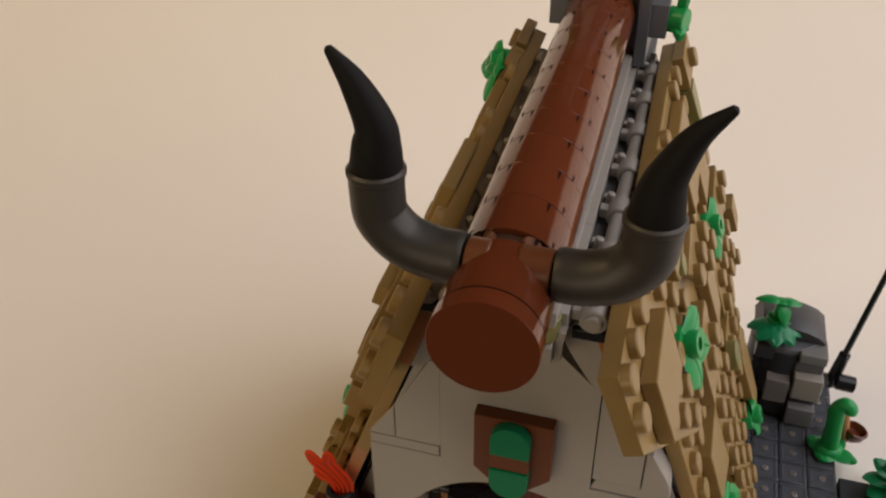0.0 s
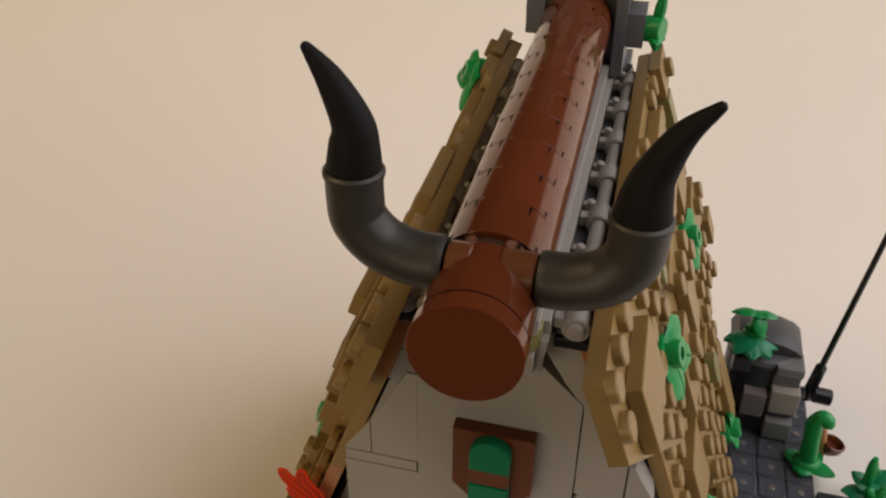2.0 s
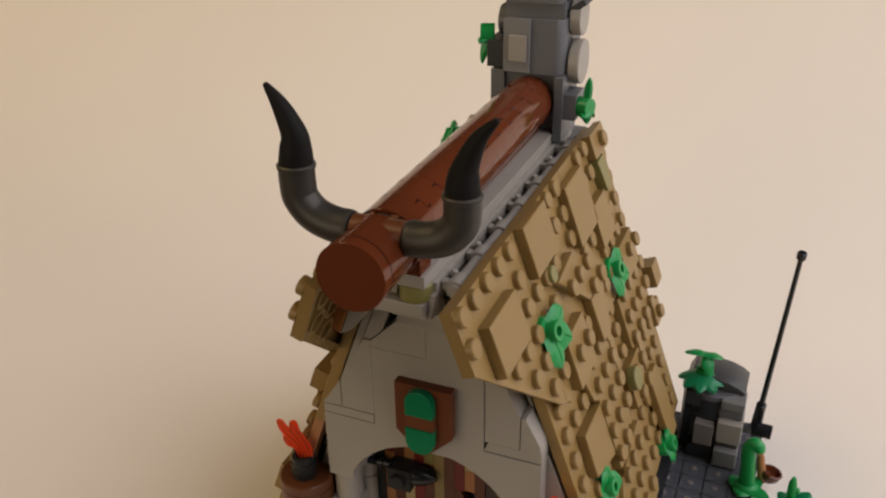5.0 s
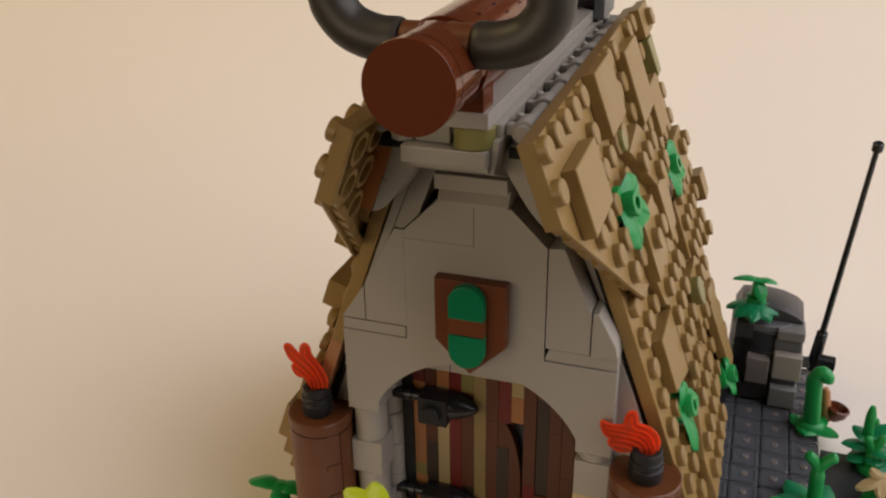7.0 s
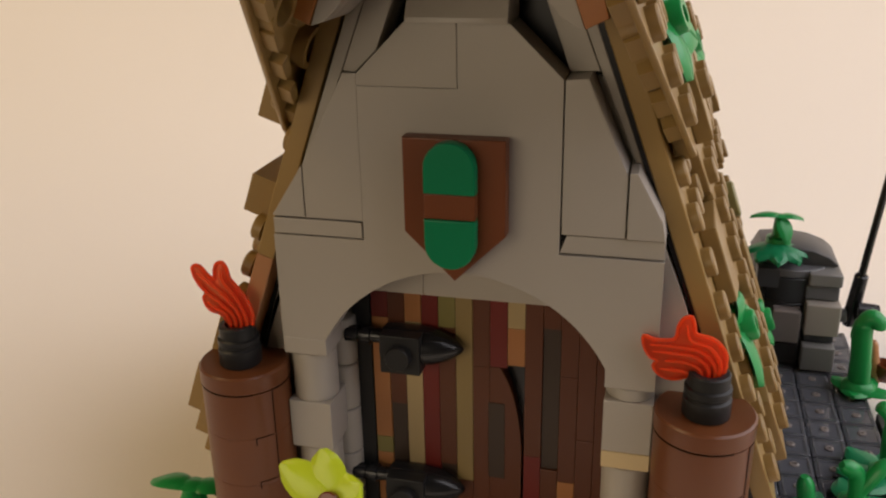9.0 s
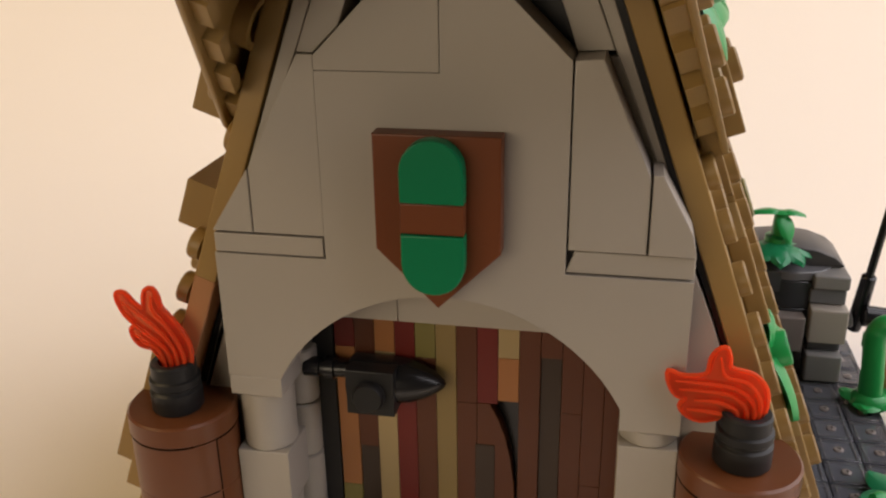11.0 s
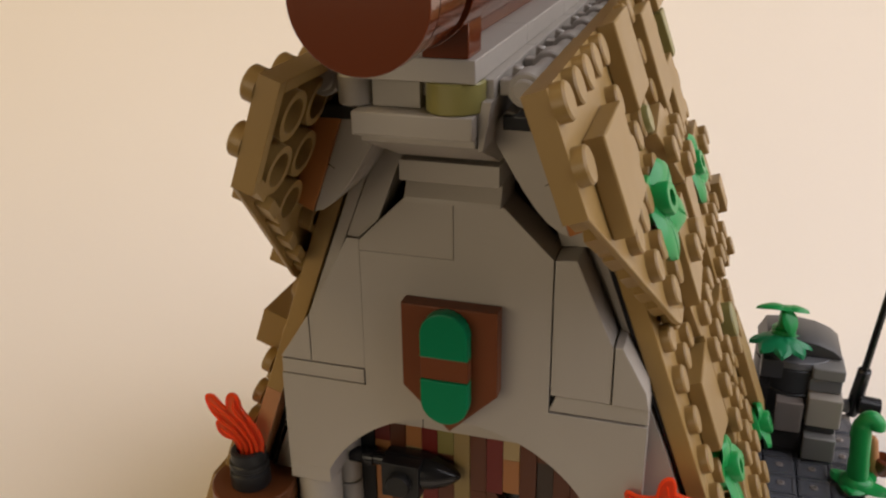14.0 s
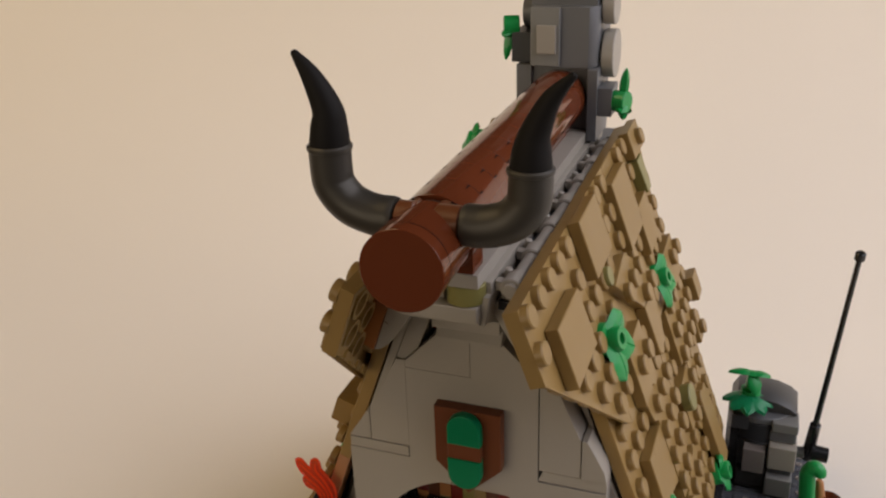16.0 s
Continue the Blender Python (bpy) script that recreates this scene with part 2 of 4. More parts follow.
# the arch and the panel above it, one smooth face
flat_piece("arch", GREY, hut, [(-4, -2.4), (-3, -2.4)] + arc(3.366, -3.926, -2.99, 2.99, 36) + [(3, -2.4), (3, -2.8), (4, -2.8), (4, 0), (2, 0), (2, 3.4), (1.0, 4.38), (0.01, 4.38), (0.01, 3.17), (-2, 3.17), (-2, 0), (-4, 0)], 0, 1, bev=0.008)
piece("plate", GREY, hut, -4, -3, 0, 1, -2.8, -2.4)
piece("tile", GREY, hut, -3.98, -2.035, 0, 1, 0.032, 0.37, bev=0.015)
# black fillers added behind the joints so the seams look shaded
piece("core", BLACK, hut, -3.9, 3.9, 0.12, 0.9, -0.3, 0.5, bev=0)
piece("core", BLACK, hut, -1.9, 1.9, 0.12, 0.9, 2.6, 3.5, bev=0)
flat_piece("slope", GREY, hut, [(-4, 0.41), (-3.27, 0.41), (-3.27, 1.53)], 0.0, 1, bev=0.015)
flat_piece("slope", GREY, hut, [(-3.245, 0.41), (-2.001, 0.41), (-2.001, 3.42), (-2.27, 3.42), (-3.245, 1.55)], 0.0, 1, bev=0.015)
flat_piece("slope", GREY, hut, [(2.03, 0.42), (3.24, 0.42), (3.24, 1.66), (2.45, 3.44), (2.03, 3.4)], 0.0, 1)
flat_piece("slope", GREY, hut, [(3.27, 0.42), (4, 0.42), (3.93, 0.8), (3.42, 1.72), (3.27, 1.72)], -0.03, 1)
flat_piece("ledge", GREY, hut, [(2.14, 0.4), (4, 0.4), (4, 0.03), (2.0, 0.03)], 0.03, 1)
flat_piece("slope", GREY, hut, [(-2, 3.18), (-0.002, 3.18), (-0.002, 4.38), (-1.02, 4.38), (-2, 3.4)], 0, 1, bev=0.01)
piece("plate", GREY, hut, -0.94, 1.01, -0.4, 1, 4.89, 5.3, bev=0.02)
bm = bmesh.new()
slab(bm, [(-0.2, 4.4), (1, 4.4), (1, 4.87), (0.02, 4.87), (-0.2, 4.5)], lambda u, v, w: (w, u, v), -0.93, 0.99, 0.02)
part("slope", bm, GREY, hut)
# stepped and curved pieces under the ridge
bm = bmesh.new()
slab(bm, [(-0.44, 5.42), (1.0, 5.42), (1.0, 6.29), (-2.2, 6.29), (-2.2, 6.16)], lambda u, v, w: (w, u, v), -0.93, 1.03, 0.02)
part("inverted_slope", bm, GREY, hut)
piece("plate", GREY, hut, -1.02, 1.04, -2.4, 1, 6.3, 6.7, bev=0.035)
flat_piece("bracket", GREY, hut, [(1.045, 6.05), (1.14, 6.1), (1.27, 6.9), (1.12, 6.9), (1.045, 6.62)], -2.1, 1, bev=0.015)
piece("brick", GREY, hut, -0.78, 0.06, -2.0, 0, 6.704, 7.21)
# charcoal filler added as the shade between brick and round plate
piece("core", CHARCOAL, hut, -0.9, 1.0, -1.3, 0.9, 6.704, 6.92, bev=0)
for bx, by, m in ((-1.12, -1.85, GREY), (0.64, -1.92, OLIVE)):
    bm = bmesh.new()
    rod(bm, (bx, by, 6.704), (0, 0, 1), 0.49 if m is OLIVE else 0.3, 0.51, 32)
    part("round_plate", bm, m, hut, "olive round plate" if m is OLIVE else "")


def quarter_bracket(s, y0, y1):
    """A half arch that carries the eave, concave below."""
    c = 0.1
    low = [(2.38, 4.47), (2.2, 4.52), (1.99, 4.67), (1.78, 4.9), (1.58, 5.18), (1.38, 5.5), (1.2, 5.8), (1.06, 6.04), (1.0, 6.3)]
    flat_piece("half_arch", GREY, hut, [(c + u * s, v) for u, v in low + [(1.25, 6.62), (1.66, 6.45)]], y0, y1, bev=0.012)
    flat_piece("half_arch", GREY, hut, [(c + u * s, v) for u, v in low + [(1.25, 6.62), (1.66, 6.45)]], y1 + 0.008, 0.05, bev=0.012)
    flat_piece("eave_plate", DARKORANGE, hut, [(c + u * s, v) for u, v in ((1.67, 6.45), (2.26, 6.47), (2.76, 4.66), (2.39, 4.48))], y0 - 0.05, y1, "dark orange plate under the eave", bev=0.012)


for s in (-1, 1):
    quarter_bracket(s, -1.35, -0.9)
    bm = bmesh.new()
    tube(bm, [(0.1 + u * s, -1.351, v) for u, v in ((2.2, 5.5), (2.08, 5.44), (1.93, 5.34))], [0.014, 0.012, 0.006], 6)
    part("seam", bm, SEAM, hut)

# inner lintel, jambs and side walls
piece("lintel", GREY, hut, -3, -1.06, 1.0, 1.4, -1.575, 2.0)
piece("lintel", GREY, hut, -1.05, 3, 1.0, 1.4, -1.575, 2.0)
for s, zs in ((-1, ((-4.0, -2.8, 1), (-5.2, -4.0, 0), (-6.4, -5.2, 1), (-8.4, -6.4, 0))), (1, ((-3.1, -2.8, 1), (-4.3, -3.1, 0), (-4.7, -4.3, 2), (-5.9, -4.7, 1), (-8.4, -5.9, 0)))):
    for z0, z1, k in zs:
        if k == 1:
            bm = bmesh.new()
            rod(bm, (3.5 * s, 0.5, z0), (0, 0, 1), 0.5, z1 - z0, 28)
            part("round_brick", bm, GREY, hut)
        else:
            piece("brick" if k == 0 else "plate", GREY if k == 0 else LIGHTTAN, hut, 3.5 * s - 0.5, 3.5 * s + 0.5, 0, 1, z0, z1, label="tan plate in the pillar" if k == 2 else "")
for z in (-3.6, -4.8, -6.0, -7.2, -8.4):
    bm = bmesh.new()
    rod(bm, (-3.17, 1.4, z), (0, 0, 1), 0.34, 1.17, 20)
    part("round_brick", bm, GREY, hut)
for s in (-1, 1):
    flat_piece("side_wall", GREY, hut, [(4.02 * s, -8.4), (5.0 * s, -8.4), (3.9 * s, 0.3), (3.0 * s, 3.3), (2.2 * s, 3.3)], 1.02, 2.0)
    k = 0.0 if s > 0 else 0.3
    # black strip added as the shade in the gap between wall and roof
    flat_piece("side_trim", BLACK, hut, [((6.9 - k) * s, -7.6), ((7.0 - k) * s, -7.6), ((1.68 - k) * s, 6.9), ((1.5 - k) * s, 6.9)], 0.75, 12)
    flat_piece("gable_plate", GREY, hut, [((1.62 - k) * s, 6.2), ((2.02 - k - (0.05 if s > 0 else 0)) * s, 5.7), ((3.66 - k - (0.05 if s > 0 else 0)) * s, 1.3), ((3.5 - k) * s, 1.3), ((2.6 - k) * s, 3.45), ((1.6 - k) * s, 6.0)], 0.08 if s < 0 else 0.72, 0.98, bev=0.02)
    flat_piece("gable_plate", GREY, hut, [((1.585 - k) * s, 6.0), ((2.585 - k) * s, 3.45), (2.12 * s, 3.43), (2.02 * s, 3.43), ((1.88 - k) * s, 3.85), ((1.3 - k) * s, 5.36)], 0.06 if s < 0 else 0.7, 0.98, bev=0.02)
    flat_piece("gable_plate", GREY, hut, [(3.3 * s, 1.28), ((3.5 - k) * s, 1.28), ((4.43 - k) * s, -1.0), ((6.28 - k) * s, -6.4), (3.97 * s, -6.4), (3.97 * s, -2.4), (3.3 * s, -2.3)], 0.62, 1.2)
for s in (-1, 1):
    k = 0.0 if s > 0 else 0.3
    # black sheet added to close see-through gaps and put shade into them
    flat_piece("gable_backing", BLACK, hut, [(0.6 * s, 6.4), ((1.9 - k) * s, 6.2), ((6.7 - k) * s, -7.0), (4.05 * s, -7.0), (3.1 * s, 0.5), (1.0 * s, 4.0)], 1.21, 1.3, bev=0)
piece("back_wall", STONE, hut, -4.4, 4.4, 12.0, 13.0, -8.4, 1)
piece("upper_wall", STONE, hut, -1.6, 1.6, 1.5, 13.5, 0, 6.8)
piece("base_plate", GREY, hut, -6.7, 6.2, -1.6, 14, GROUND, DECK)

# ---- door ----
door = thing("door", (0, 1.7, DECK), "plank door of brown, tan and dark red strips behind the arch", "door")
# black sheet added behind the planks, the dark inside the curved hole
piece("backing", BLACK, door, -3, 3.3, 1.86, 2.0, -8.4, -1.45)
columns = (
    ((DIMRED, -2.45), (DIMNOUGAT, -5.65), (DIMOLIVE, -6.1), (DIMNOUGAT, -8.4)),
    ((DIMBROWN, -4.68), (DIMDARK, -6.9), (DIMBROWN, -8.4)),
    ((DIMNOUGAT, -2.5), (DIMTAN, -6.3), (DIMNOUGAT, -8.4)),
    ((DIMRED, -8.4),),
    ((DIMOLIVE, -2.56), (DIMBROWN, -6.2), (DIMDARK, -8.4)),
    ((DIMSAND, -6.6), (DIMBROWN, -8.4)),
    ((DIMBROWN, -3.46), (DIMBROWN, -8.4)),
    ((DIMRED, -3.44),),
    ((DIMTAN, -2.43), (DIMNOUGAT, -3.36)),
    ((DIMBROWN, -5.7), (DIMRED, -8.4)),
    ((DIMBROWN, -2.36), (DIMDARK, -6.0), (DIMBROWN, -8.4)),
    ((DIMBROWN, -3.5), (DIMBROWN, -6.3), (DIMNOUGAT, -8.4)),
    ((DIMBROWN, -5.1), (DIMBROWN, -8.4)),
    ((DIMBROWN, -8.4),),
)
for k, column in enumerate(columns):
    x0, top = -2.47 + 0.4 * k, -1.5
    for m, z in column:
        piece("plank", m, door, x0, x0 + 0.394, 1.5 + (0.05 if m is DIMDARK else 0), 1.85, z, top - 0.004, bev=0.012)
        top = z
x7 = -2.47 + 0.4 * 7
flat_piece("plank", DIMBROWN, door, [(x7, -3.45), (x7 + 0.24, -3.45), (x7 + 0.4, -3.75), (x7 + 0.54, -4.15), (x7 + 0.65, -4.65), (x7 + 0.72, -5.2), (x7 + 0.74, -5.6), (x7 + 0.74, -8.4), (x7, -8.4)], 1.5, 1.85, bev=0.01)
piece("inset", DIMDARK, door, x7 - 0.04, x7 + 0.345, 1.48, 1.8, -6.4, -4.37, bev=0.012)
piece("post", CUPBLACK, door, -2.95, -2.5, 1.5, 1.85, -8.4, -1.5)


def hinge(z):
    h = thing("door_hinge", (-1.9, 1.3, z), "black door hinge with a pointed strap", "hinge", "hinges of the door")
    bm = bmesh.new()
    turned(bm, (-3.0, 1.25, z + 0.2), (1, 0, 0), [(0, 0.2), (0.3, 0.2), (0.32, 0.16), (0.4, 0.16), (0.42, 0.23), (0.6, 0.23), (0.62, 0.17), (1.0, 0.17)], 24)
    part("pin", bm, BLACK, h)
    bm = bmesh.new()
    turned(bm, (-2.08, 1.25, z + 0.06), (1, 0, 0), [(0, 0.42), (0.05, 0.46), (0.85, 0.46), (1.2, 0.41), (1.5, 0.3), (1.7, 0.18), (1.82, 0.08), (1.86, 0)], 28)
    part("strap", bm, BLACK, h)
    bm = bmesh.new()
    box(bm, -2.04, -1.11, 0.72, 1.3, z - 0.45, z + 0.48)
    part("clip", bm, CUPBLACK, h)
    bm = bmesh.new()
    turned(bm, (-1.58, 0.722, z), (0, -1, 0), [(0, 0.3), (0.16, 0.3), (0.2, 0.27)], 24)
    part("stud", bm, CUPBLACK, h)


hinge(-3.0)
hinge(-6.75)

# ---- shield over the door ----
shield = thing("shield", (0, -0.4, -0.55), "brown shield plaque with two rounded green tiles", "shield")
flat_piece("plaque", SHIELDBROWN, shield, [(-1, 2.31), (1.01, 2.31), (1.01, 0.42), (0, -0.57), (-1, 0.42)], -0.4, -0.01, bev=0.03)
for z0, up in ((1.31, 1), (0.79, -1)):
    pts = [(-0.52, z0), (0.48, z0)] + [(-0.02 + 0.5 * math.cos(a), z0 + up * (0.5 + 0.5 * math.sin(a))) for a in [k * math.pi / 14 for k in range(0, 15)]]
    flat_piece("round_tile", SHIELDGREEN, shield, pts, -0.7, -0.4, "green half-round tile", bev=0.03)
piece("tile", SHIELDBROWN, shield, -0.52, 0.48, -0.66, -0.4, 0.8, 1.3)

# ---- ridge log ----
LOG0, LOG1 = Vector((0.26, -5.0, 8.8)), Vector((0.0, 11.0, 8.75))
LD = (LOG1 - LOG0).normalized()
log = thing("ridge_log", (0.1, 3, 7.8), "reddish-brown round log of plastic bricks along the ridge", "log")


def at_log(y):
    return LOG0 + LD * (y - LOG0.y)


def log_drum(y0, y1, r, notch=True):
    bm = bmesh.new()
    turned(bm, at_log(y0), LD, [(0, r - 0.012), (0.012, r), (y1 - y0 - 0.012, r), (y1 - y0, r - 0.012)], 44)
    ob = part("round_brick", bm, BROWN, log)
    if notch:
        for s in (-1, 1):
            bm = bmesh.new()
            line = [(30, -0.3), (30, -0.02), (35, 0.0), (40, 0.0), (45, 0.0), (49, 0.02), (49, 0.22)]
            rows = []
            for k, (w, dy) in enumerate(line):
                u = Vector((math.cos(radians(90 - w)) * s, 0, math.sin(radians(90 - w))))
                p = at_log(y0 + dy) + u * (r + 0.002)
                a = 0.009 if k not in (1, 6) else 0.036
                side = Vector((u.z, 0, -u.x)) if k < 2 or k > 4 else LD
                rows.append([bm.verts.new(p + side * a), bm.verts.new(p - side * a), bm.verts.new(p - u * 0.06)])
            for p, q in zip(rows, rows[1:]):
                for k in range(3):
                    bm.faces.new((p[k], p[(k + 1) % 3], q[(k + 1) % 3], q[k]))
            part("seam", bm, SEAM, log)
    return ob


log_drum(-5.0, -4.6, 0.97, False)
log_drum(-4.58, -3.18, 0.95, False)
bm = bmesh.new()
turned(bm, at_log(-4.605), LD, [(0, 0.972), (0.03, 0.972)], 44)
part("seam", bm, SEAM, log)
# darker brown puts the shade of the recess into the hub
bm = bmesh.new()
turned(bm, at_log(-3.19), LD, [(0, 0.86), (0.3, 0.86)], 32)
part("hub", bm, SHADEDBROWN, log)
for w in (62, 118, 0, 180):
    bm = bmesh.new()
    u = Vector((math.cos(radians(w)), 0, math.sin(radians(w))))
    rod(bm, at_log(-3.05) + u * 0.55, u, 0.2, 0.4, 20)
    part("boss", bm, BARRELBROWN, log)
for x0, x1 in ((-0.42, 0.0), (0.5, 1.1)):
    bm = bmesh.new()
    rod(bm, (x0, -3.4, 9.34), (1, 0, 0), 0.42, x1 - x0, 28)
    part("pin", bm, BARRELBROWN, log)
log_drum(-2.9, -1.735, 0.99)
for k in range(10):
    log_drum(-1.73 + 1.2 * k, -1.73 + 1.2 * k + 1.197, 0.99)
piece("support", BROWN, log, 0.22, 0.97, -2.36, -1.6, 7.604, 8.5)
piece("support", BROWN, log, -0.72, -0.2, -2.36, -1.6, 7.604, 8.5)
piece("support", BROWN, log, -0.35, 0.5, -0.4, 10.2, 7.604, 8.1)

# ---- horns ----
def horn(s, tipx, tipz, cx, root, zj):
    h = thing("horn", (root, -3.4, 9.35), "curved dark gunmetal horn with a matt black tip", "horn", "horns on the log")
    pts = smooth_line([(root, -3.4, 9.34), (root + (cx - root) * 0.35, -3.4, 9.36), (root + (cx - root) * 0.72, -3.4, 9.56), (cx - 0.06 * s, -3.4, 9.98), (cx, -3.4, 10.4), (cx, -3.4, zj)], 7)
    bm = bmesh.new()
    n = len(pts)
    tube(bm, pts, [0.485 - (0.03 if k < 1 else 0) for k in range(n)], 28)
    part("bend", bm, HORN, h)
    bm = bmesh.new()
    turned(bm, (cx, -3.4, zj - 0.05), (0, 0, 1), [(0, 0.5), (0.02, 0.52), (0.1, 0.52), (0.14, 0.47)], 28)
    part("collar", bm, HORN, h)
    top = smooth_line([(cx, -3.4, zj), (cx + (0.02 if s > 0 else 0.03), -3.4, zj + 0.45), (cx + (tipx - cx) * (0.12 if s > 0 else -0.03), -3.4, zj + (tipz - zj) * 0.42), (cx + (tipx - cx) * (0.48 if s > 0 else 0.44), -3.4, zj + (tipz - zj) * 0.75), (tipx, -3.4, tipz)], 7)
    n = len(top)
    bm = bmesh.new()
    tube(bm, top, [0.46 + (0.085 - 0.46) * (k / (n - 1)) ** (1.5 if s > 0 else 1.75) for k in range(n)], 24)
    turned(bm, top[-1] - (top[-1] - top[-2]).normalized() * 0.02, top[-1] - top[-2], [(0, 0.085), (0.05, 0.07), (0.085, 0.0)], 16)
    part("tip", bm, HORNTIP, h)


horn(-1, -2.7, 12.98, -2.02, -0.47, 10.88)
horn(1, 3.5, 12.76, 2.64, 1.14, 10.72)

# ---- ridge base ----
ridge = thing("ridge_beam", (0, 3, 6.4), "long pale grey plates under the log with a side rail", "beam")
for y0, y1 in ((-2.36, 1.4), (1.404, 5.4), (5.404, 9.4), (9.404, 12.4)):
    piece("plate", GREY, ridge, -0.98, 1.08, y0, y1, 7.22, 7.6)
    piece("plate", GREY, ridge, -1.16, 1.25, max(-1.85, y0), y1, 6.88, 7.214)
    piece("plate", GREY, ridge, -1.16, 1.24, max(0.2, y0), y1, 6.6, 6.874)


def rail_clip(s):
    """A clip arm with its collar round the rail."""
    bm = bmesh.new()
    box(bm, *sorted((-0.46 * s, -0.1 * s)), -0.14, 0.14, -0.14, 0.12, 0.03)
    rod(bm, (0, -0.3, 0), (0, 1, 0), 0.29, 0.6, 20)
    rod(bm, (-0.3 * s, 0.42, -0.15), (0.1 * s, 0, 1), 0.1, 0.4, 10)
    box(bm, *sorted((-0.46 * s, -0.22 * s)), 0.5, 0.72, -0.25, 0.05, 0.03)
    return bm


for s in (-1, 1):
    bm = bmesh.new()
    rod(bm, (1.74 * s, -1.9, 7.05), (0, 1, 0), 0.19, 12.6, 18)
    part("rail", bm, GREY, ridge)
    first = part("clip", rail_clip(s), GREY, ridge)
    for k in range(7):
        ob = first if k == 0 else hung(new("clip", first.data), ridge)
        ob.location = Vector((1.74 * s, -1.5 + 1.9 * k, 7.05)) * U
    # black strip added to put shade into the gaps under the rail
    piece("gutter", BLACK, ridge, *sorted((1.31 * s, 2.0 * s)), -1.5, 12.0, 6.3, 6.55)

# ---- chimney ----
chimney = thing("chimney", (0.3, 11.2, 7.3), "grey stone-like chimney of mixed grey bricks with ivy", "chimney")


def round_front(name, mat, x0, x1, y0, y1, z0, z1, label=""):
    pts = [(x0, y1), (x0, y0 + 0.5)] + [(x0 + 0.5 - 0.5 * math.cos(a), y0 + 0.5 - 0.5 * math.sin(a)) for a in (0.4, 0.8, 1.2)] + [(x1 - 0.5 + 0.5 * math.sin(a), y0 + 0.5 - 0.5 * math.cos(a)) for a in (0.4, 0.8, 1.2)] + [(x1, y0 + 0.5), (x1, y1)]
    bm = bmesh.new()
    slab(bm, pts, lambda u, v, w: (u, v, w), z0, z1, 0.03)
    part(name, bm, mat, chimney, label)


piece("core", STONE, chimney, -1.0, 1.3, 10.3, 12.6, 7.3, 13.5)
round_front("brick", STONE, -0.85, 1.38, 10.0, 12.4, 9.85, 11.95)
piece("face_panel", COBBLE, chimney, -0.93, 0.09, 9.86, 11.5, 9.92, 11.93)
piece("brick", CHARCOAL, chimney, -0.6, 1.2, 10.4, 12.5, 11.95, 12.5)
round_front("brick", STONE, -1.0, 1.3, 10.0, 12.4, 12.5, 13.6)
piece("tile", GREY, chimney, -0.69, -0.02, 9.74, 10.0, 10.36, 11.33)
piece("brick", STONE, chimney, 1.1, 1.45, 9.9, 12.0, 7.3, 9.85)
piece("brick", STONE, chimney, 1.45, 1.95, 10.0, 11.2, 8.2, 9.2)
piece("brick", STONE, chimney, -1.5, -0.95, 10.1, 12.0, 8.3, 9.9)
piece("brick", CHARCOAL, chimney, -1.7, -1.0, 10.2, 11.6, 9.95, 11.0)
for x, z, r, m in ((1.45, 10.2, 0.85, GREY), (1.4, 11.9, 0.7, GREY), (-1.0, 11.6, 0.6, STONE), (-1.15, 9.0, 0.75, STONE)):
    bm = bmesh.new()
    s = 1 if x > 0 else -1
    rod(bm, (x, 11.2, z), (s, 0, 0), r, 0.42, 24)
    part("round_plate", bm, m, chimney)
bm = bmesh.new()
box(bm, 0, 0.8, 10.6, 12, -0.12, 0.12, m=Matrix.Translation((1.3, 0, 12.1)) @ Matrix.Rotation(radians(-35), 4, "Y"))
part("slab", bm, CHARCOAL, chimney)

# ---- roof ----
TILT = radians(20.0)


def roof_frame(s):
    d, n = Vector((math.sin(TILT) * s, 0, -math.cos(TILT))), Vector((math.cos(TILT) * s, 0, math.sin(TILT)))
    o = Vector((2.05 * s, 0, 7.36))
    # the shaded-side slope sits a little closer in; offsets and skew along the askew log fit the camera's view
    near = Vector((0.3, 0, 0)) if s < 0 else Vector()
    return lambda y, b, w: o + near + Vector(((0.2 if s < 0 else -0.08) * (b < 6.12 and w > -0.09) - (0.016 * y if s < 0 or (b < 6.12 and w > -0.09) else 0), y, 0)) + d * b + n * w


def roof_matrix(s):
    """Local x along the ridge, y down the slope, z outwards."""
    f = roof_frame(s)
    o, ex, ey, ez = f(0, 0, 1), f(1, 0, 1), f(0, 1, 1), f(0, 0, 2)
    return Matrix([[(ex - o)[i], (ey - o)[i], (ez - o)[i], o[i]] for i in range(3)] + [[0, 0, 0, 1]])


def stud_mesh(name, mat):
    bm = bmesh.new()
    turned(bm, (0, 0, -0.01), (0, 0, 1), [(0, 0.3), (0.19, 0.3), (0.225, 0.27)], 18)
    return mesh_of(name, bm, mat, 30)


TAN_STUD = stud_mesh("stud", TAN)


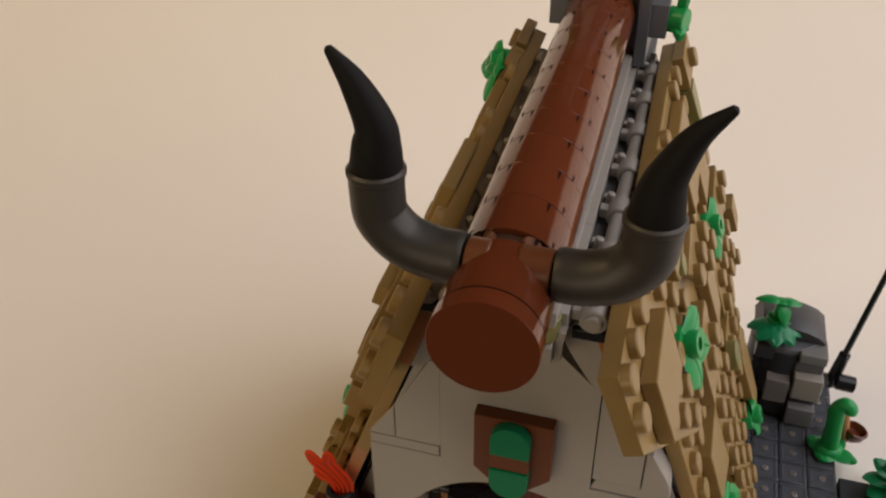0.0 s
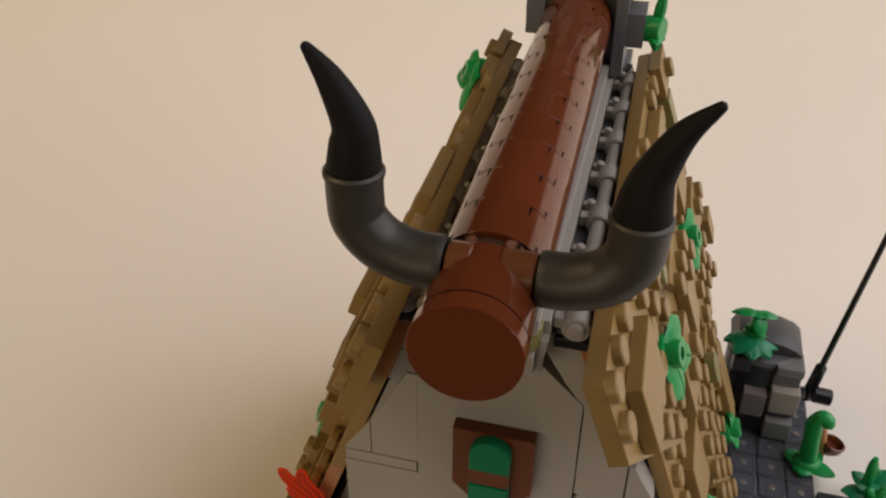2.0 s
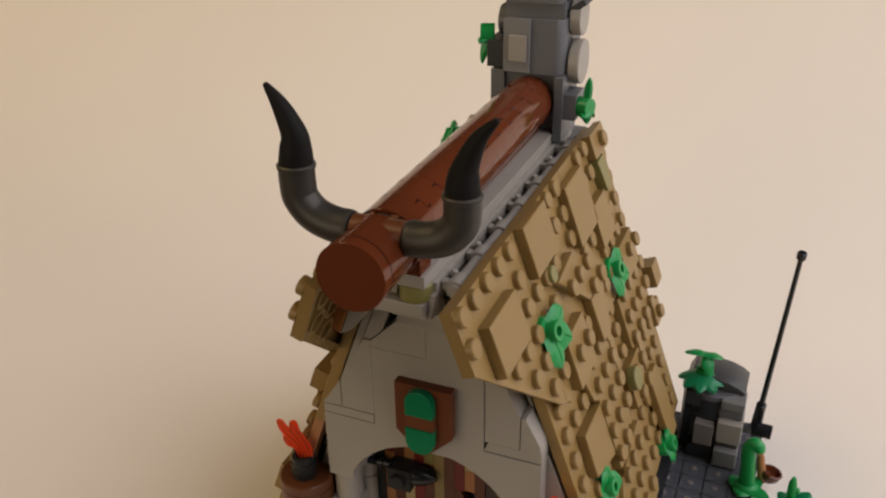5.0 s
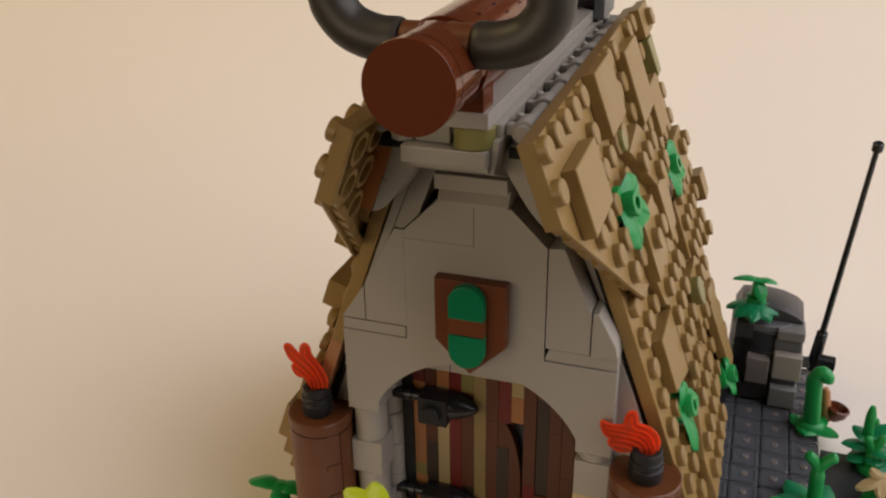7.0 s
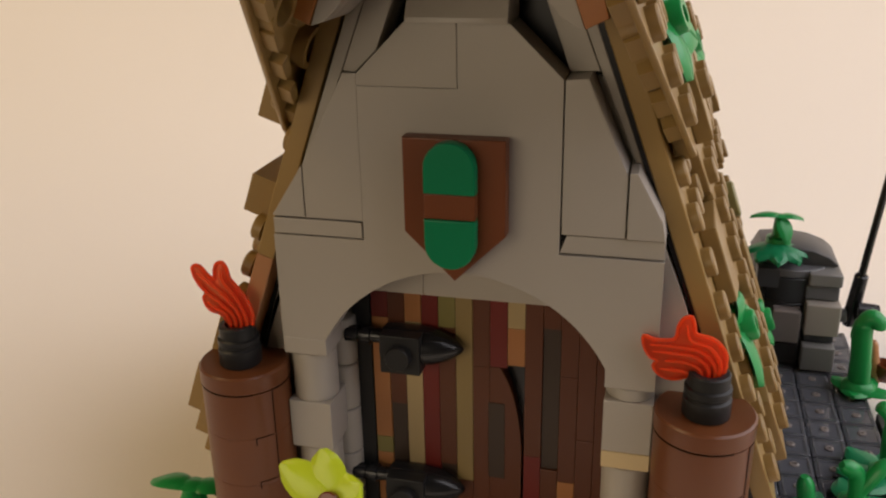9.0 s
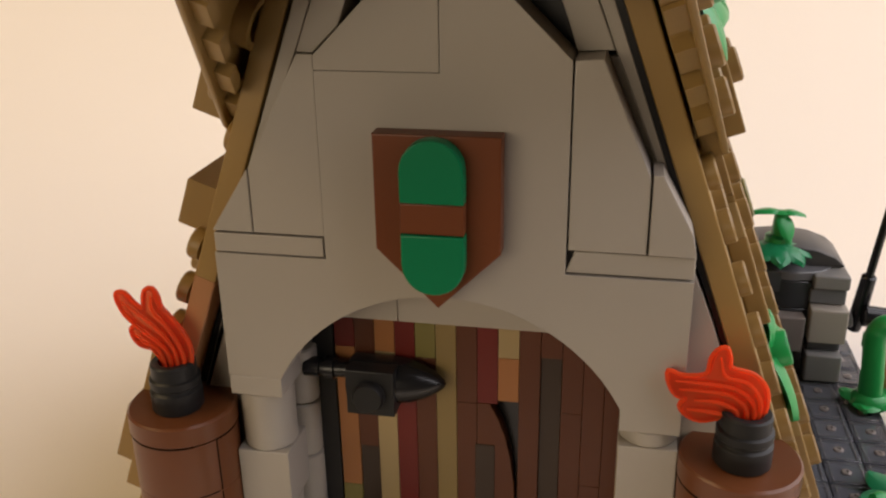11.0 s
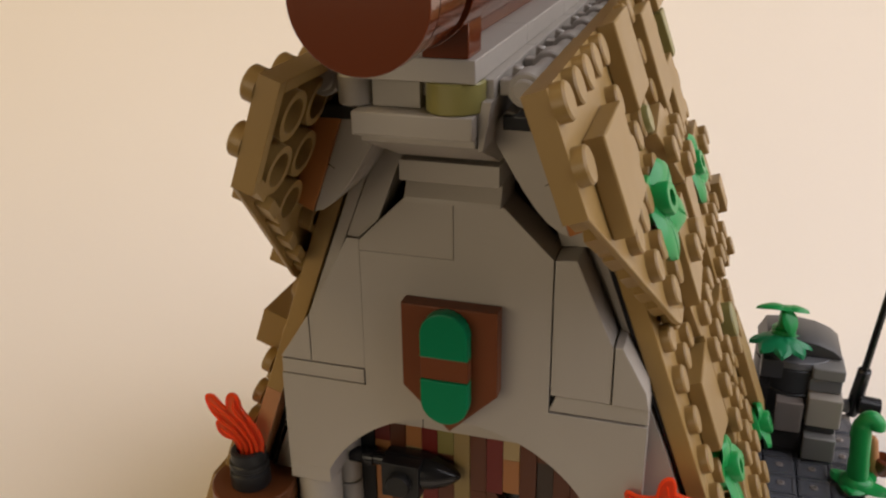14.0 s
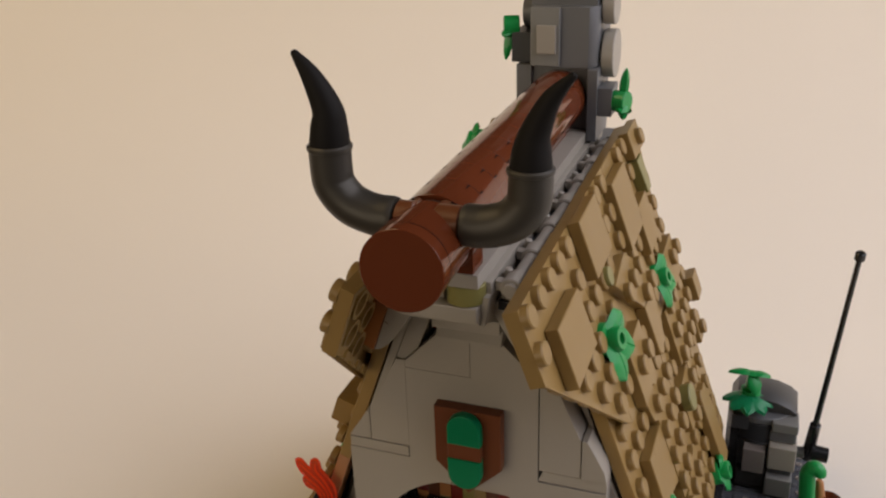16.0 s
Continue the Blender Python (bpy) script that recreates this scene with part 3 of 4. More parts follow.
def roof(s):
    r = thing("roof_panel", (4.5 * s, 7, DECK), "steep roof slope of dark tan plates with studs and smooth tiles" if s > 0 else "steep roof slope of dark tan plates seen edge-on", "roof", "roof slopes")
    f = roof_frame(s)

    def plate(name, poly, lo, hi, mat=TAN, label="", bev=0.03):
        bm = bmesh.new()
        slab(bm, poly, f, lo, hi, bev)
        return part(name, bm, mat, r, label)

    def rect(y0, y1, b0, b1):
        return [(y0, b0), (y1, b0), (y1, b1), (y0, b1)]

    # upper slope, thin plates with a hollow underside
    plate("wedge_plate", [(-3.7, 0), (1.2, 0), (1.2, 6.1), (0.73, 5.8), (-3.72, 1.92)], 0.33, 0.45)
    plate("plate", rect(1.204, 6.6, 0, 6.1), 0.05, 0.45)
    plate("plate", rect(6.604, 11.5, 0, 6.1), 0.05, 0.45)
    plate("plate", rect(11.504, 12.3, 1.0, 6.1), 0.05, 0.45)
    # lower slope, one plate further in
    e = 0.6 if s > 0 else 0.15
    for y0, y1, b0, b1 in ((e, 6.2, 2.2, 9.7 if s > 0 else 8.35), (6.204, 13.2, 4.6, 10.2), (e, 7.2, 9.704 if s > 0 else 11.0, 13.9), (7.204, 13.2, 10.204, 14.0)):
        plate("plate", rect(y0, y1, b0, b1), -0.5, -0.1)
    if s < 0:
        plate("plate", rect(e, 5.2, 8.36, 10.99), -0.5, -0.1, MIDNOUGAT, "nougat plate at the front edge")
        plate("plate", rect(0.3, 2.3, 11.7, 13.6), -0.096, 0.3)
        plate("plate", rect(0.5, 2.5, 11.9, 13.2), 0.304, 0.7)
        plate("plate", rect(1.0, 3.0, 7.05, 7.95), -0.096, 0.74)
        plate("plate", rect(0.9, 2.9, 4.85, 5.78), 0.454, 1.1)
        plate("plate", rect(0.25, 2.25, 10.2, 11.2), -0.096, 0.38)
        plate("tile", rect(-1.08, 0.9, 1.36, 1.93), 0.824, 1.12)
        plate("plate", rect(2.3, 4.3, 8.1, 9.9), 0.266, 0.62)
        plate("plate", rect(2.6, 5.6, 11.2, 13.2), 0.266, 0.66)
        plate("plate", rect(8.7, 9.8, 0.0, 1.0), 0.454, 0.85)
    # raised plates on each slope: outline, bottom level
    raised = [
        ([(2.72, 2.5), (4.7, 2.3), (7.6, 4.32), (4.96, 4.32)], 0.45), (rect(10.0, 11.9, -0.05, 0.95), 0.45), (rect(9.6, 11.6, 4.5, 6.0), 0.45), (rect(1.9, 3.9, 4.2, 6.05), 0.45),
        ([(3.1, 6.15), (6.3, 6.15), (6.4, 9.6), (4.9, 10.8), (3.9, 10.7), (3.95, 9.95), (3.88, 7.7), (3.5, 7.5)], -0.1),
        ([(3.7, 11.0), (6.6, 10.6), (6.8, 13.9), (2.6, 13.9), (2.5, 12.3)], -0.1), (rect(8.6, 12.4, 6.2, 8.4), -0.1), (rect(12.75, 13.75, 6.85, 7.85), -0.1), (rect(12.75, 13.75, 6.85, 7.85), 0.26), (rect(12.5, 13.5, 8.6, 9.6), -0.1), (rect(7.3, 9.2, 8.7, 10.4), -0.1),
    ]
    for p, o in raised:
        plate("plate", p, o + 0.004, o + 0.36)
    tiles = [
        (rect(-2.72, -0.42, 1.03, 2.66), 0.45), (rect(1.42, 3.72, -0.05, 1.68), 0.45), (rect(5.8, 8.2, 0.42, 2.7), 0.45), (rect(8.0, 9.9, 2.1, 3.8), 0.45),
        ([(5.0, 4.36), (6.7, 4.36), (6.15, 6.1), (5.05, 6.1)], 0.45), ([(1.85, 7.78), (3.84, 7.82), (3.8, 9.95), (1.78, 9.45)], -0.1), ([(9.2, 10.2), (10.4, 10.2), (10.8, 11.6), (10.7, 13.6), (9.5, 13.6)], 0.0),
    ]
    for p, o in tiles:
        plate("tile", p, o + 0.004, o + 0.37, bev=0.04)
    plate("cheese_slope", [(9.95, 1.0), (10.9, 1.0), (10.9, 2.3), (10.2, 2.3)], 0.454, 0.85, OLIVE, "olive sloped piece")
    for y, b, o, q in ((7.4, 9.05, 0.26, 1.0), (2.7, 2.15, 0.45, 0.62)):
        bm = bmesh.new()
        turned(bm, f(y, b, o), f(0, 0, 2) - f(0, 0, 1), [(0, 0.48 * q), (0.3, 0.48 * q), (0.34, 0.44 * q)], 22)
        part("round_plate", bm, OLIVE, r, "olive round plate")

    def inside(p, y, b):
        hit = False
        for (y0, b0), (y1, b1) in zip(p, p[1:] + p[:1]):
            if (b0 > b) != (b1 > b) and y < (y1 - y0) * (b - b0) / (b1 - b0) + y0:
                hit = not hit
        return hit

    m = roof_matrix(s)
    spots = []
    for low in (0, 1):
        for i in range(16):
            for j in range(9):
                y, b = (1.12 + i * 1.0, 6.25 + j * 0.975) if low else (-3.46 + i * 1.0, 0.26 + j * 0.955)
                if not low and (b > 5.9 or y < -3.75 + 4.5 * max(0, b - 1.9) / 3.9 + 0.25 or y > (10 if b < 0.8 else 12.0)):
                    continue
                if low and (b > 13.7 or y > 12.9):
                    continue
                near = lambda p, g: any(inside(p, y + dy * g, b + db * g) for dy in (-1, 0, 1) for db in (-1, 0, 1))
                if any(near(p, 0.17) for p, o in tiles if (o < 0) == bool(low)):
                    continue
                level = -0.1 if low else 0.45
                for p, o in raised:
                    if (o < 0) != bool(low):
                        continue
                    if inside(p, y, b):
                        level = o + 0.36
                    elif near(p, 0.2):
                        level = None
                        break
                if level is not None:
                    spots.append((y, b, level))
    if s < 0:
        spots += [(0.65, 5.85, 0.02), (0.65, 8.0, 0.02), (0.65, 8.95, 0.02), (0.65, 9.8, 0.02), (0.65, 11.9, -0.1), (0.65, 12.9, -0.1), (1.5, 6.62, -0.1), (2.8, 8.6, 0.62), (2.8, 9.5, 0.62), (3.1, 11.7, 0.66), (3.1, 12.7, 0.66)]
    spots += [(13.0, 9.1, 0.26), (11.2, 0.45, 0.81)]
    for y, b, w in spots:
        ob = hung(new("stud", TAN_STUD), r)
        ob.matrix_basis = Matrix.Translation(f(y, b, w) * U) @ m.to_3x3().normalized().to_4x4()
    # hollow underside of the overhanging plate
    for i in range(5):
        for j in range(5):
            y, b = -2.85 + i, 0.75 + j
            if y < -3.4 + 4.5 * max(0, b - 1.8) / 3.9 + 0.4 or y > 1.0:
                continue
            bm = bmesh.new()
            turned(bm, f(y, b, 0.34), f(0, 0, 1) - f(0, 0, 2), [(0, 0.44), (0.29, 0.44), (0.29, 0.31), (0.02, 0.31)], 24)
            part("tube", bm, TAN, r)
    plate("rim", rect(-3.72, -3.5, -0.02, 1.93), 0.05, 0.445, bev=0.012)
    plate("rim", rect(-3.498, 1.2, -0.02, 0.2), 0.05, 0.445, bev=0.012)
    for k in range(6):
        y, b = -3.45 + 0.76 * k, 2.12 + 0.66 * k
        plate("tooth", [(y, b - 0.42), (y + 0.46, b - 0.03), (y + 0.3, b + 0.13), (y - 0.14, b - 0.24)], 0.05, 0.335, bev=0.012)
    return r


for s in (1, -1):
    roof(s)


# ---- barrels and torches ----
def barrel(s):
    b = thing("barrel", (5 * s, 0, DECK), "reddish-brown round barrel column with a flat lid", "barrel", "barrels beside the door")
    for z0, z1 in ((-8.4, -7.0), (-6.995, -5.8), (-5.795, -4.6), (-4.595, -3.5)):
        bm = bmesh.new()
        turned(bm, (5 * s, 0, z0), (0, 0, 1), [(0, 0.981), (0.004, 0.985), (z1 - z0 - 0.004, 0.985), (z1 - z0, 0.981)], 44)
        part("round_brick", bm, BARRELBROWN, b)
    bm = bmesh.new()
    turned(bm, (5 * s, 0, -3.48), (0, 0, 1), [(0, 0.97), (0.03, 1.0), (0.38, 1.0), (0.42, 0.96)], 44)
    part("lid", bm, BARRELBROWN, b)
    def seam(line):
        bm = bmesh.new()
        pts = []
        for (a0, z0), (a1, z1) in zip(line, line[1:]):
            n = max(1, int(abs(a1 - a0) / 6))
            pts += [(a0 + (a1 - a0) * k / n, z0 + (z1 - z0) * k / n) for k in range(n)]
        pts.append(line[-1])
        tube(bm, [(5 * s + 0.984 * math.sin(radians(a)), -0.984 * math.cos(radians(a)), z) for a, z in pts], [0.014] * len(pts), 6)
        part("seam", bm, SEAM, b)

    seam([(-150, -3.49), (33, -3.49), (33, -3.3), (60, -3.3), (60, -3.49), (150, -3.49)])
    for z in (-4.58, -5.72):
        seam([(60, z + 1.1), (60, z), (33, z), (33, z - 0.17)])
    return b


def torch(s):
    t = thing("torch", (5 * s, -0.15, -3.06), "black ribbed torch cup holding a clear orange flame", "torch", "torches on the barrels")
    x, y = 5 * s, -0.15
    bm = bmesh.new()
    turned(bm, (x, y, -3.06), (0, 0, 1), [(0, 0.44), (0.04, 0.47), (0.4, 0.47), (0.44, 0.42), (0.48, 0.42), (0.52, 0.46), (0.64, 0.46), (0.67, 0.41), (0.92, 0.41), (0.95, 0.38), (0.95, 0.27), (0.7, 0.25)], 30)
    part("cup", bm, CUPBLACK, t)
    if s < 0:
        edge = [(-0.1, -0.4), (0.28, -0.4), (0.37, -0.05), (0.38, 0.25), (0.26, 0.55), (0.06, 0.82), (-0.08, 1.0), (-0.12, 1.2), (-0.2, 1.34), (-0.33, 1.31), (-0.4, 1.15), (-0.42, 0.94), (-0.58, 1.02), (-0.76, 1.22), (-0.92, 1.19), (-0.9, 1.0), (-0.8, 0.78), (-0.64, 0.6), (-0.73, 0.5), (-0.68, 0.3), (-0.55, 0.18), (-0.38, 0.15), (-0.26, 0.02)]
        ribs = (((0.26, -0.3), (0.26, 0.15), (0.05, 0.6), (-0.22, 0.95), (-0.22, 1.22)), ((0.13, -0.3), (0.12, 0.15), (-0.15, 0.55), (-0.5, 0.85), (-0.8, 1.08)), ((0.0, -0.3), (-0.02, 0.1), (-0.3, 0.4), (-0.6, 0.62), (-0.8, 0.9)), ((-0.1, -0.2), (-0.2, 0.15), (-0.45, 0.28), (-0.62, 0.42)))
    else:
        edge = [(-0.22, -0.4), (0.16, -0.4), (0.24, -0.15), (0.28, 0.2), (0.2, 0.45), (0.0, 0.62), (-0.32, 0.7), (-0.36, 0.88), (-0.42, 1.04), (-0.55, 1.0), (-0.64, 0.82), (-0.68, 0.57), (-0.9, 0.5), (-1.1, 0.5), (-1.28, 0.56), (-1.26, 0.35), (-1.14, 0.14), (-0.98, 0.08), (-1.06, -0.06), (-0.95, -0.22), (-0.72, -0.3), (-0.48, -0.24), (-0.3, -0.14)]
        ribs = (((0.16, -0.3), (0.17, 0.15), (-0.05, 0.48), (-0.4, 0.58), (-0.5, 0.9)), ((0.08, -0.3), (0.08, 0.08), (-0.2, 0.36), (-0.7, 0.42), (-1.16, 0.42)), ((-0.02, -0.3), (-0.04, 0.02), (-0.3, 0.24), (-0.75, 0.28), (-1.1, 0.28)), ((-0.14, -0.25), (-0.2, -0.02), (-0.5, 0.1), (-0.85, 0.1)), ((-0.2, -0.2), (-0.5, -0.1), (-0.95, -0.08)))
    bm = bmesh.new()
    loop = [(q.x, q.z) for q in smooth_line([(u, 0, v) for u, v in edge + edge[:1]], 3)[:-1]]
    slab(bm, loop, lambda u, v, w: (x + u, y + w, -2.05 + v), -0.06, 0.06, 0.03)
    body = part("flame", bm, FLAME, t, "clear orange flame")
    for rib in ribs:
        bm = bmesh.new()
        for w in (-0.075, 0.075):
            c = smooth_line([(x + u, y + w, -2.05 + v) for u, v in rib], 5)
            n = len(c)
            tube(bm, c, [0.04 * (1 - 0.6 * (k / (n - 1)) ** 3) for k in range(n)], 8)
        part("rib", bm, FLAMEGLOW, body)
    # tube along the outline, added for the bright edge of the flame
    rim = [Vector((x + u, y, -2.05 + v)) for u, v in loop]
    bm = bmesh.new()
    tube(bm, rim + rim[:1], [0.05] * (len(rim) + 1), 8)
    part("rim", bm, FLAMEGLOW, body)


for s in (-1, 1):
    barrel(s)
    torch(s)


# ---- plants ----
def leaf(bm, base, direction, length, width, thick=0.08, bend=-0.3, facing=(0, 0, 1)):
    """A blunt moulded leaf from base outwards."""
    d = Vector(direction).normalized()
    side = d.cross(Vector(facing)) if facing[1] or abs(d.z) < 0.95 else Vector((1, 0, 0))
    side.normalize()
    up = side.cross(d)
    n, rows = 7, []
    for k in range(n + 1):
        t = k / n
        w = width * (0.35 + 0.65 * math.sin(math.pi * min(1, 0.18 + 0.82 * t) ** 1.25)) * (0.5 if k == n else 1)
        c = Vector(base) + d * length * t + up * (bend * length * t * t)
        rows.append([bm.verts.new(c + side * w * a + up * (h * thick - 0.05 * abs(a))) for a, h in ((-0.5, 0), (-0.25, 0.8), (0, 0.5), (0.25, 0.8), (0.5, 0), (0, -0.8))])
    for a, b in zip(rows, rows[1:]):
        for k in range(6):
            bm.faces.new((a[k], a[(k + 1) % 6], b[(k + 1) % 6], b[k]))
    bm.faces.new(rows[0][::-1])
    bm.faces.new(rows[-1])


EDGEWISE = ((106, 1.38, 0.85, 0), (-75, 0.75, 0.85, 0), (20, 0.8, 0.85, 0.15))


def vine(y, b, w, leaves, side=1, lean=0.28):
    """A round plate with moulded leaves (turn, length, width, lift), leaning towards the front."""
    f = roof_frame(side)
    p = thing("ivy_leaf", f(y, b, w), "bright green three-leaf plant plate fixed on the roof", "plant", "leaves on the roof")
    ey, eb, en = f(1, 0, 1) - f(0, 0, 1), f(0, 1, 1) - f(0, 0, 1), f(0, 0, 2) - f(0, 0, 1)
    ey, en = (ey + en * lean).normalized(), (en - ey * lean).normalized()
    o = f(y, b, w)
    bm = bmesh.new()
    turned(bm, o - en * 0.36, en, [(0, 0.46), (0.03, 0.5), (0.42, 0.5), (0.5, 0.47)], 28)
    part("plate", bm, GREEN, p)
    for a, l, width, lift in leaves:
        bm = bmesh.new()
        d = eb * math.sin(radians(a)) + ey * math.cos(radians(a))
        n, rows = 9, []
        sd = d.cross(en)
        for k in range(n + 1):
            t = k / n
            wd = width * (0.72 + 0.28 * math.sin(math.pi * (0.15 + 0.7 * t))) * math.sqrt(max(0.04, 1 - max(0, (t - 0.5) / 0.5) ** 2.6))
            c = o + d * (0.1 + (l - 0.1) * t) + en * (0.1 + 0.13 * math.sin(2.4 * t) + lift * t * t)
            rows.append([bm.verts.new(c + sd * wd * q + en * h) for q, h in ((-0.5, 0.0), (-0.3, 0.1), (-0.05, 0.11), (0, 0.07), (0.05, 0.11), (0.3, 0.1), (0.5, 0.0), (0, -0.12))])
        for u, v in zip(rows, rows[1:]):
            for k in range(8):
                bm.faces.new((u[k], u[(k + 1) % 8], v[(k + 1) % 8], v[k]))
        bm.faces.new(rows[0][::-1])
        bm.faces.new(rows[-1])
        part("leaf", bm, GREEN, p)
    bm = bmesh.new()
    turned(bm, o + ey * 0.1 + eb * 0.06 + en * 0.14, en, [(0, 0.35), (0.28, 0.34), (0.32, 0.31), (0.32, 0.17), (0.1, 0.16)], 24)
    part("stud", bm, GREEN, p)


vine(1.18, 3.38, 0.5, ((96, 1.25, 0.95, 0), (42, 1.05, 1.0, 0.14), (-18, 1.05, 0.88, 0)), 1, 0.13)
vine(8.65, 4.95, 0.5, ((94, 1.15, 0.95, 0), (40, 1.0, 0.95, 0.12), (-30, 0.95, 0.85, 0)), 1, 0.06)
vine(2.4, 10.3, 0.0, EDGEWISE, 1, 0.05)
vine(9.3, 13.5, 0.08, ((95, 0.85, 0.7, 0), (-80, 0.65, 0.65, 0), (15, 0.55, 0.65, 0.1)), 1, 0.0)
vine(9.25, 0.5, 0.85, ((125, 1.2, 0.85, 0), (-20, 0.8, 0.85, 0), (45, 0.78, 0.85, 0.2), (202, 0.7, 0.85, 0)), -1)
vine(4.0, 11.0, 0.5, ((125, 0.88, 0.65, 0), (-20, 0.6, 0.65, 0), (45, 0.58, 0.65, 0.1)), -1)


def bush(name, base, spec, mat, label, height=0.0, group=""):
    """A stem with leaves: spec of (angle, lift, length, width, height on stem)."""
    p = thing(name, base, label, "plant", group)
    bm = bmesh.new()
    b = Vector(base)
    if height:
        rod(bm, b, (0, 0, 1), 0.2, height, 16)
    else:
        rod(bm, b, (0, 0, 1), 0.45, 0.25, 18)
    part("stem", bm, mat, p)
    for a, lift, l, w, h in spec:
        bm = bmesh.new()
        d = (math.cos(radians(a)) * math.cos(radians(lift)), math.sin(radians(a)) * math.cos(radians(lift)), math.sin(radians(lift)))
        leaf(bm, b + Vector((0, 0, h)), d, l, w)
        part("leaf", bm, mat, p)
    return p


# ---- stone tower, antenna and paving beside the hut ----
paving = thing("paving", (8, 9, GROUND), "smoky clear dark paving plates with inset squares", "paving")
piece("plate", DARKSMOKE, paving, 5.2, 10.6, 2.0, 16.4, GROUND, DECK - 0.32)
# small rings made pale to put the paving's bright glints into colour
bm = bmesh.new()
turned(bm, (0, 0, 0), (0, 0, 1), [(0, 0.13), (0.04, 0.13), (0.06, 0.1), (0.06, 0.06), (0.02, 0.05)], 14)
GLINTRING = mesh_of("disc", bm, WINDOWPANE)
for i in range(5):
    for j in range(12):
        x, y = 5.35 + i * 1.04, 3.2 + j * 1.04
        bm = bmesh.new()
        box(bm, x, x + 1.0, y, y + 1.0, DECK - 0.3, DECK - 0.06, 0.03)
        t = part("tile", bm, SMOKE, paving)
        bm = bmesh.new()
        for a, b in ((0.08, 0.13), (0.87, 0.92)):
            box(bm, x + a, x + b, y + 0.02, y + 0.98, DECK - 0.07, DECK - 0.035, 0.01)
        for a, b in ((0.06, 0.1), (0.9, 0.94)):
            box(bm, x + 0.14, x + 0.86, y + a, y + b, DECK - 0.07, DECK - 0.04, 0.01)
        part("ridge", bm, PANE, t)
        hung(new("disc", GLINTRING), paving).location = Vector((x + 0.5, y + 0.5, DECK - 0.07)) * U
piece("edging", CHARCOAL, paving, 10.62, 13.4, 3.0, 10.2, GROUND, DECK - 0.05)

tower = thing("stone_tower", (8, 14.5, DECK), "small dark stone tower with a curved top and pale stones", "tower")
for z0, z1, r, m in ((-8.4, -7.3, 1.3, CHARCOAL), (-7.28, -6.3, 1.3, CHARCOAL), (-6.28, -5.4, 1.3, CHARCOAL), (-5.38, -5.1, 1.3, STONE)):
    bm = bmesh.new()
    rod(bm, (8.12, 14.4, z0), (0, 0, 1), r, z1 - z0, 36)
    part("round_brick", bm, m, tower)
bm = bmesh.new()
slab(bm, [(6.85, -5.0), (9.5, -5.0), (9.54, -4.94), (9.25, -4.7), (8.7, -4.5), (7.9, -4.4), (7.1, -4.5)], lambda u, v, w: (u + 0.04, w, v - 0.1), 13.7, 15.6, 0.04)
part("curved_top", bm, TOWERGREY, tower)
for b, m in (((8.58, 9.62, 12.25, 13.4, -5.46, -5.03), COBBLE), ((8.52, 9.58, 12.35, 13.4, -5.97, -5.49), STONE), ((8.55, 9.65, 11.95, 13.2, -7.1, -6.0), GREY), ((8.6, 9.55, 12.1, 13.3, -7.4, -7.12), SLATE), ((8.55, 9.6, 11.75, 13.0, -8.4, -7.42), COBBLE), ((7.55, 8.45, 11.95, 12.5, -7.45, -6.3), WINDOWPANE), ((7.75, 8.25, 12.52, 12.6, -7.2, -6.6), STONE), ((7.35, 8.5, 12.05, 12.6, -8.4, -7.5), DARKSMOKE), ((6.95, 8.5, 12.62, 13.3, -8.4, -5.75), DARKSMOKE), ((6.95, 8.5, 12.45, 13.3, -5.72, -5.02), SLATE)):
    x0, x1, y0, y1, z0, z1 = b
    piece("stone", m, tower, x0 + 0.05, x1 + 0.04, y0 + 0.72, y1 + 0.72, max(z0 - 0.1, DECK), z1 - 0.1, bev=0.06)

antenna = thing("antenna", (10.2, 14.0, -7.3), "thin black whip antenna on a clip knob", "antenna")
bm = bmesh.new()
rod(bm, (9.5, 13.8, -6.9), (1, 0, 0.1), 0.24, 0.55, 16)
part("pin", bm, STONE, antenna)
K, T = Vector((10.2, 14.0, -7.25)), Vector((10.77, 12.3, 2.8))
bm = bmesh.new()
rod(bm, (10.25, 13.4, -6.5), (1, 0, -0.08), 0.33, 0.68, 18)
part("knob", bm, BLACK, antenna)
bm = bmesh.new()
turned(bm, K, T - K, [(0, 0.2), (0.3, 0.25), (1.95, 0.22), (2.0, 0.16)], 18)
part("base", bm, BLACK, antenna)
bm = bmesh.new()
turned(bm, K + (T - K).normalized() * 1.98, T - K, [(0, 0.125), ((T - K).length - 2.0, 0.1)], 14)
part("rod", bm, BLACK, antenna)
bm = bmesh.new()
rod(bm, T, T - K, 0.19, 0.36, 18, 0.05)
part("tip", bm, BLACK, antenna)

# stalk with a curled top
stalk = thing("curled_plant", (10.25, 11.4, DECK), "bright green stalk with a curled top and leafy foot", "plant")
bm = bmesh.new()
tube(bm, smooth_line([(10.25, 11.4, -8.2), (10.2, 11.4, -7.3), (10.13, 11.4, -6.4), (10.15, 11.38, -5.98), (10.32, 11.35, -5.78), (10.5, 11.32, -5.92), (10.5, 11.32, -6.12)], 6), [0.33] * 6 + [0.31] * 6 + [0.3] * 6 + [0.27] * 17 + [0.24, 0.12], 18)
part("stalk", bm, GREEN, stalk)
bm = bmesh.new()
turned(bm, (10.25, 11.4, DECK), (0, 0, 1), [(0, 0.52), (0.06, 0.56), (0.26, 0.5), (0.36, 0.42), (0.4, 0.36)], 24)
part("foot", bm, GREEN, stalk)
bm = bmesh.new()
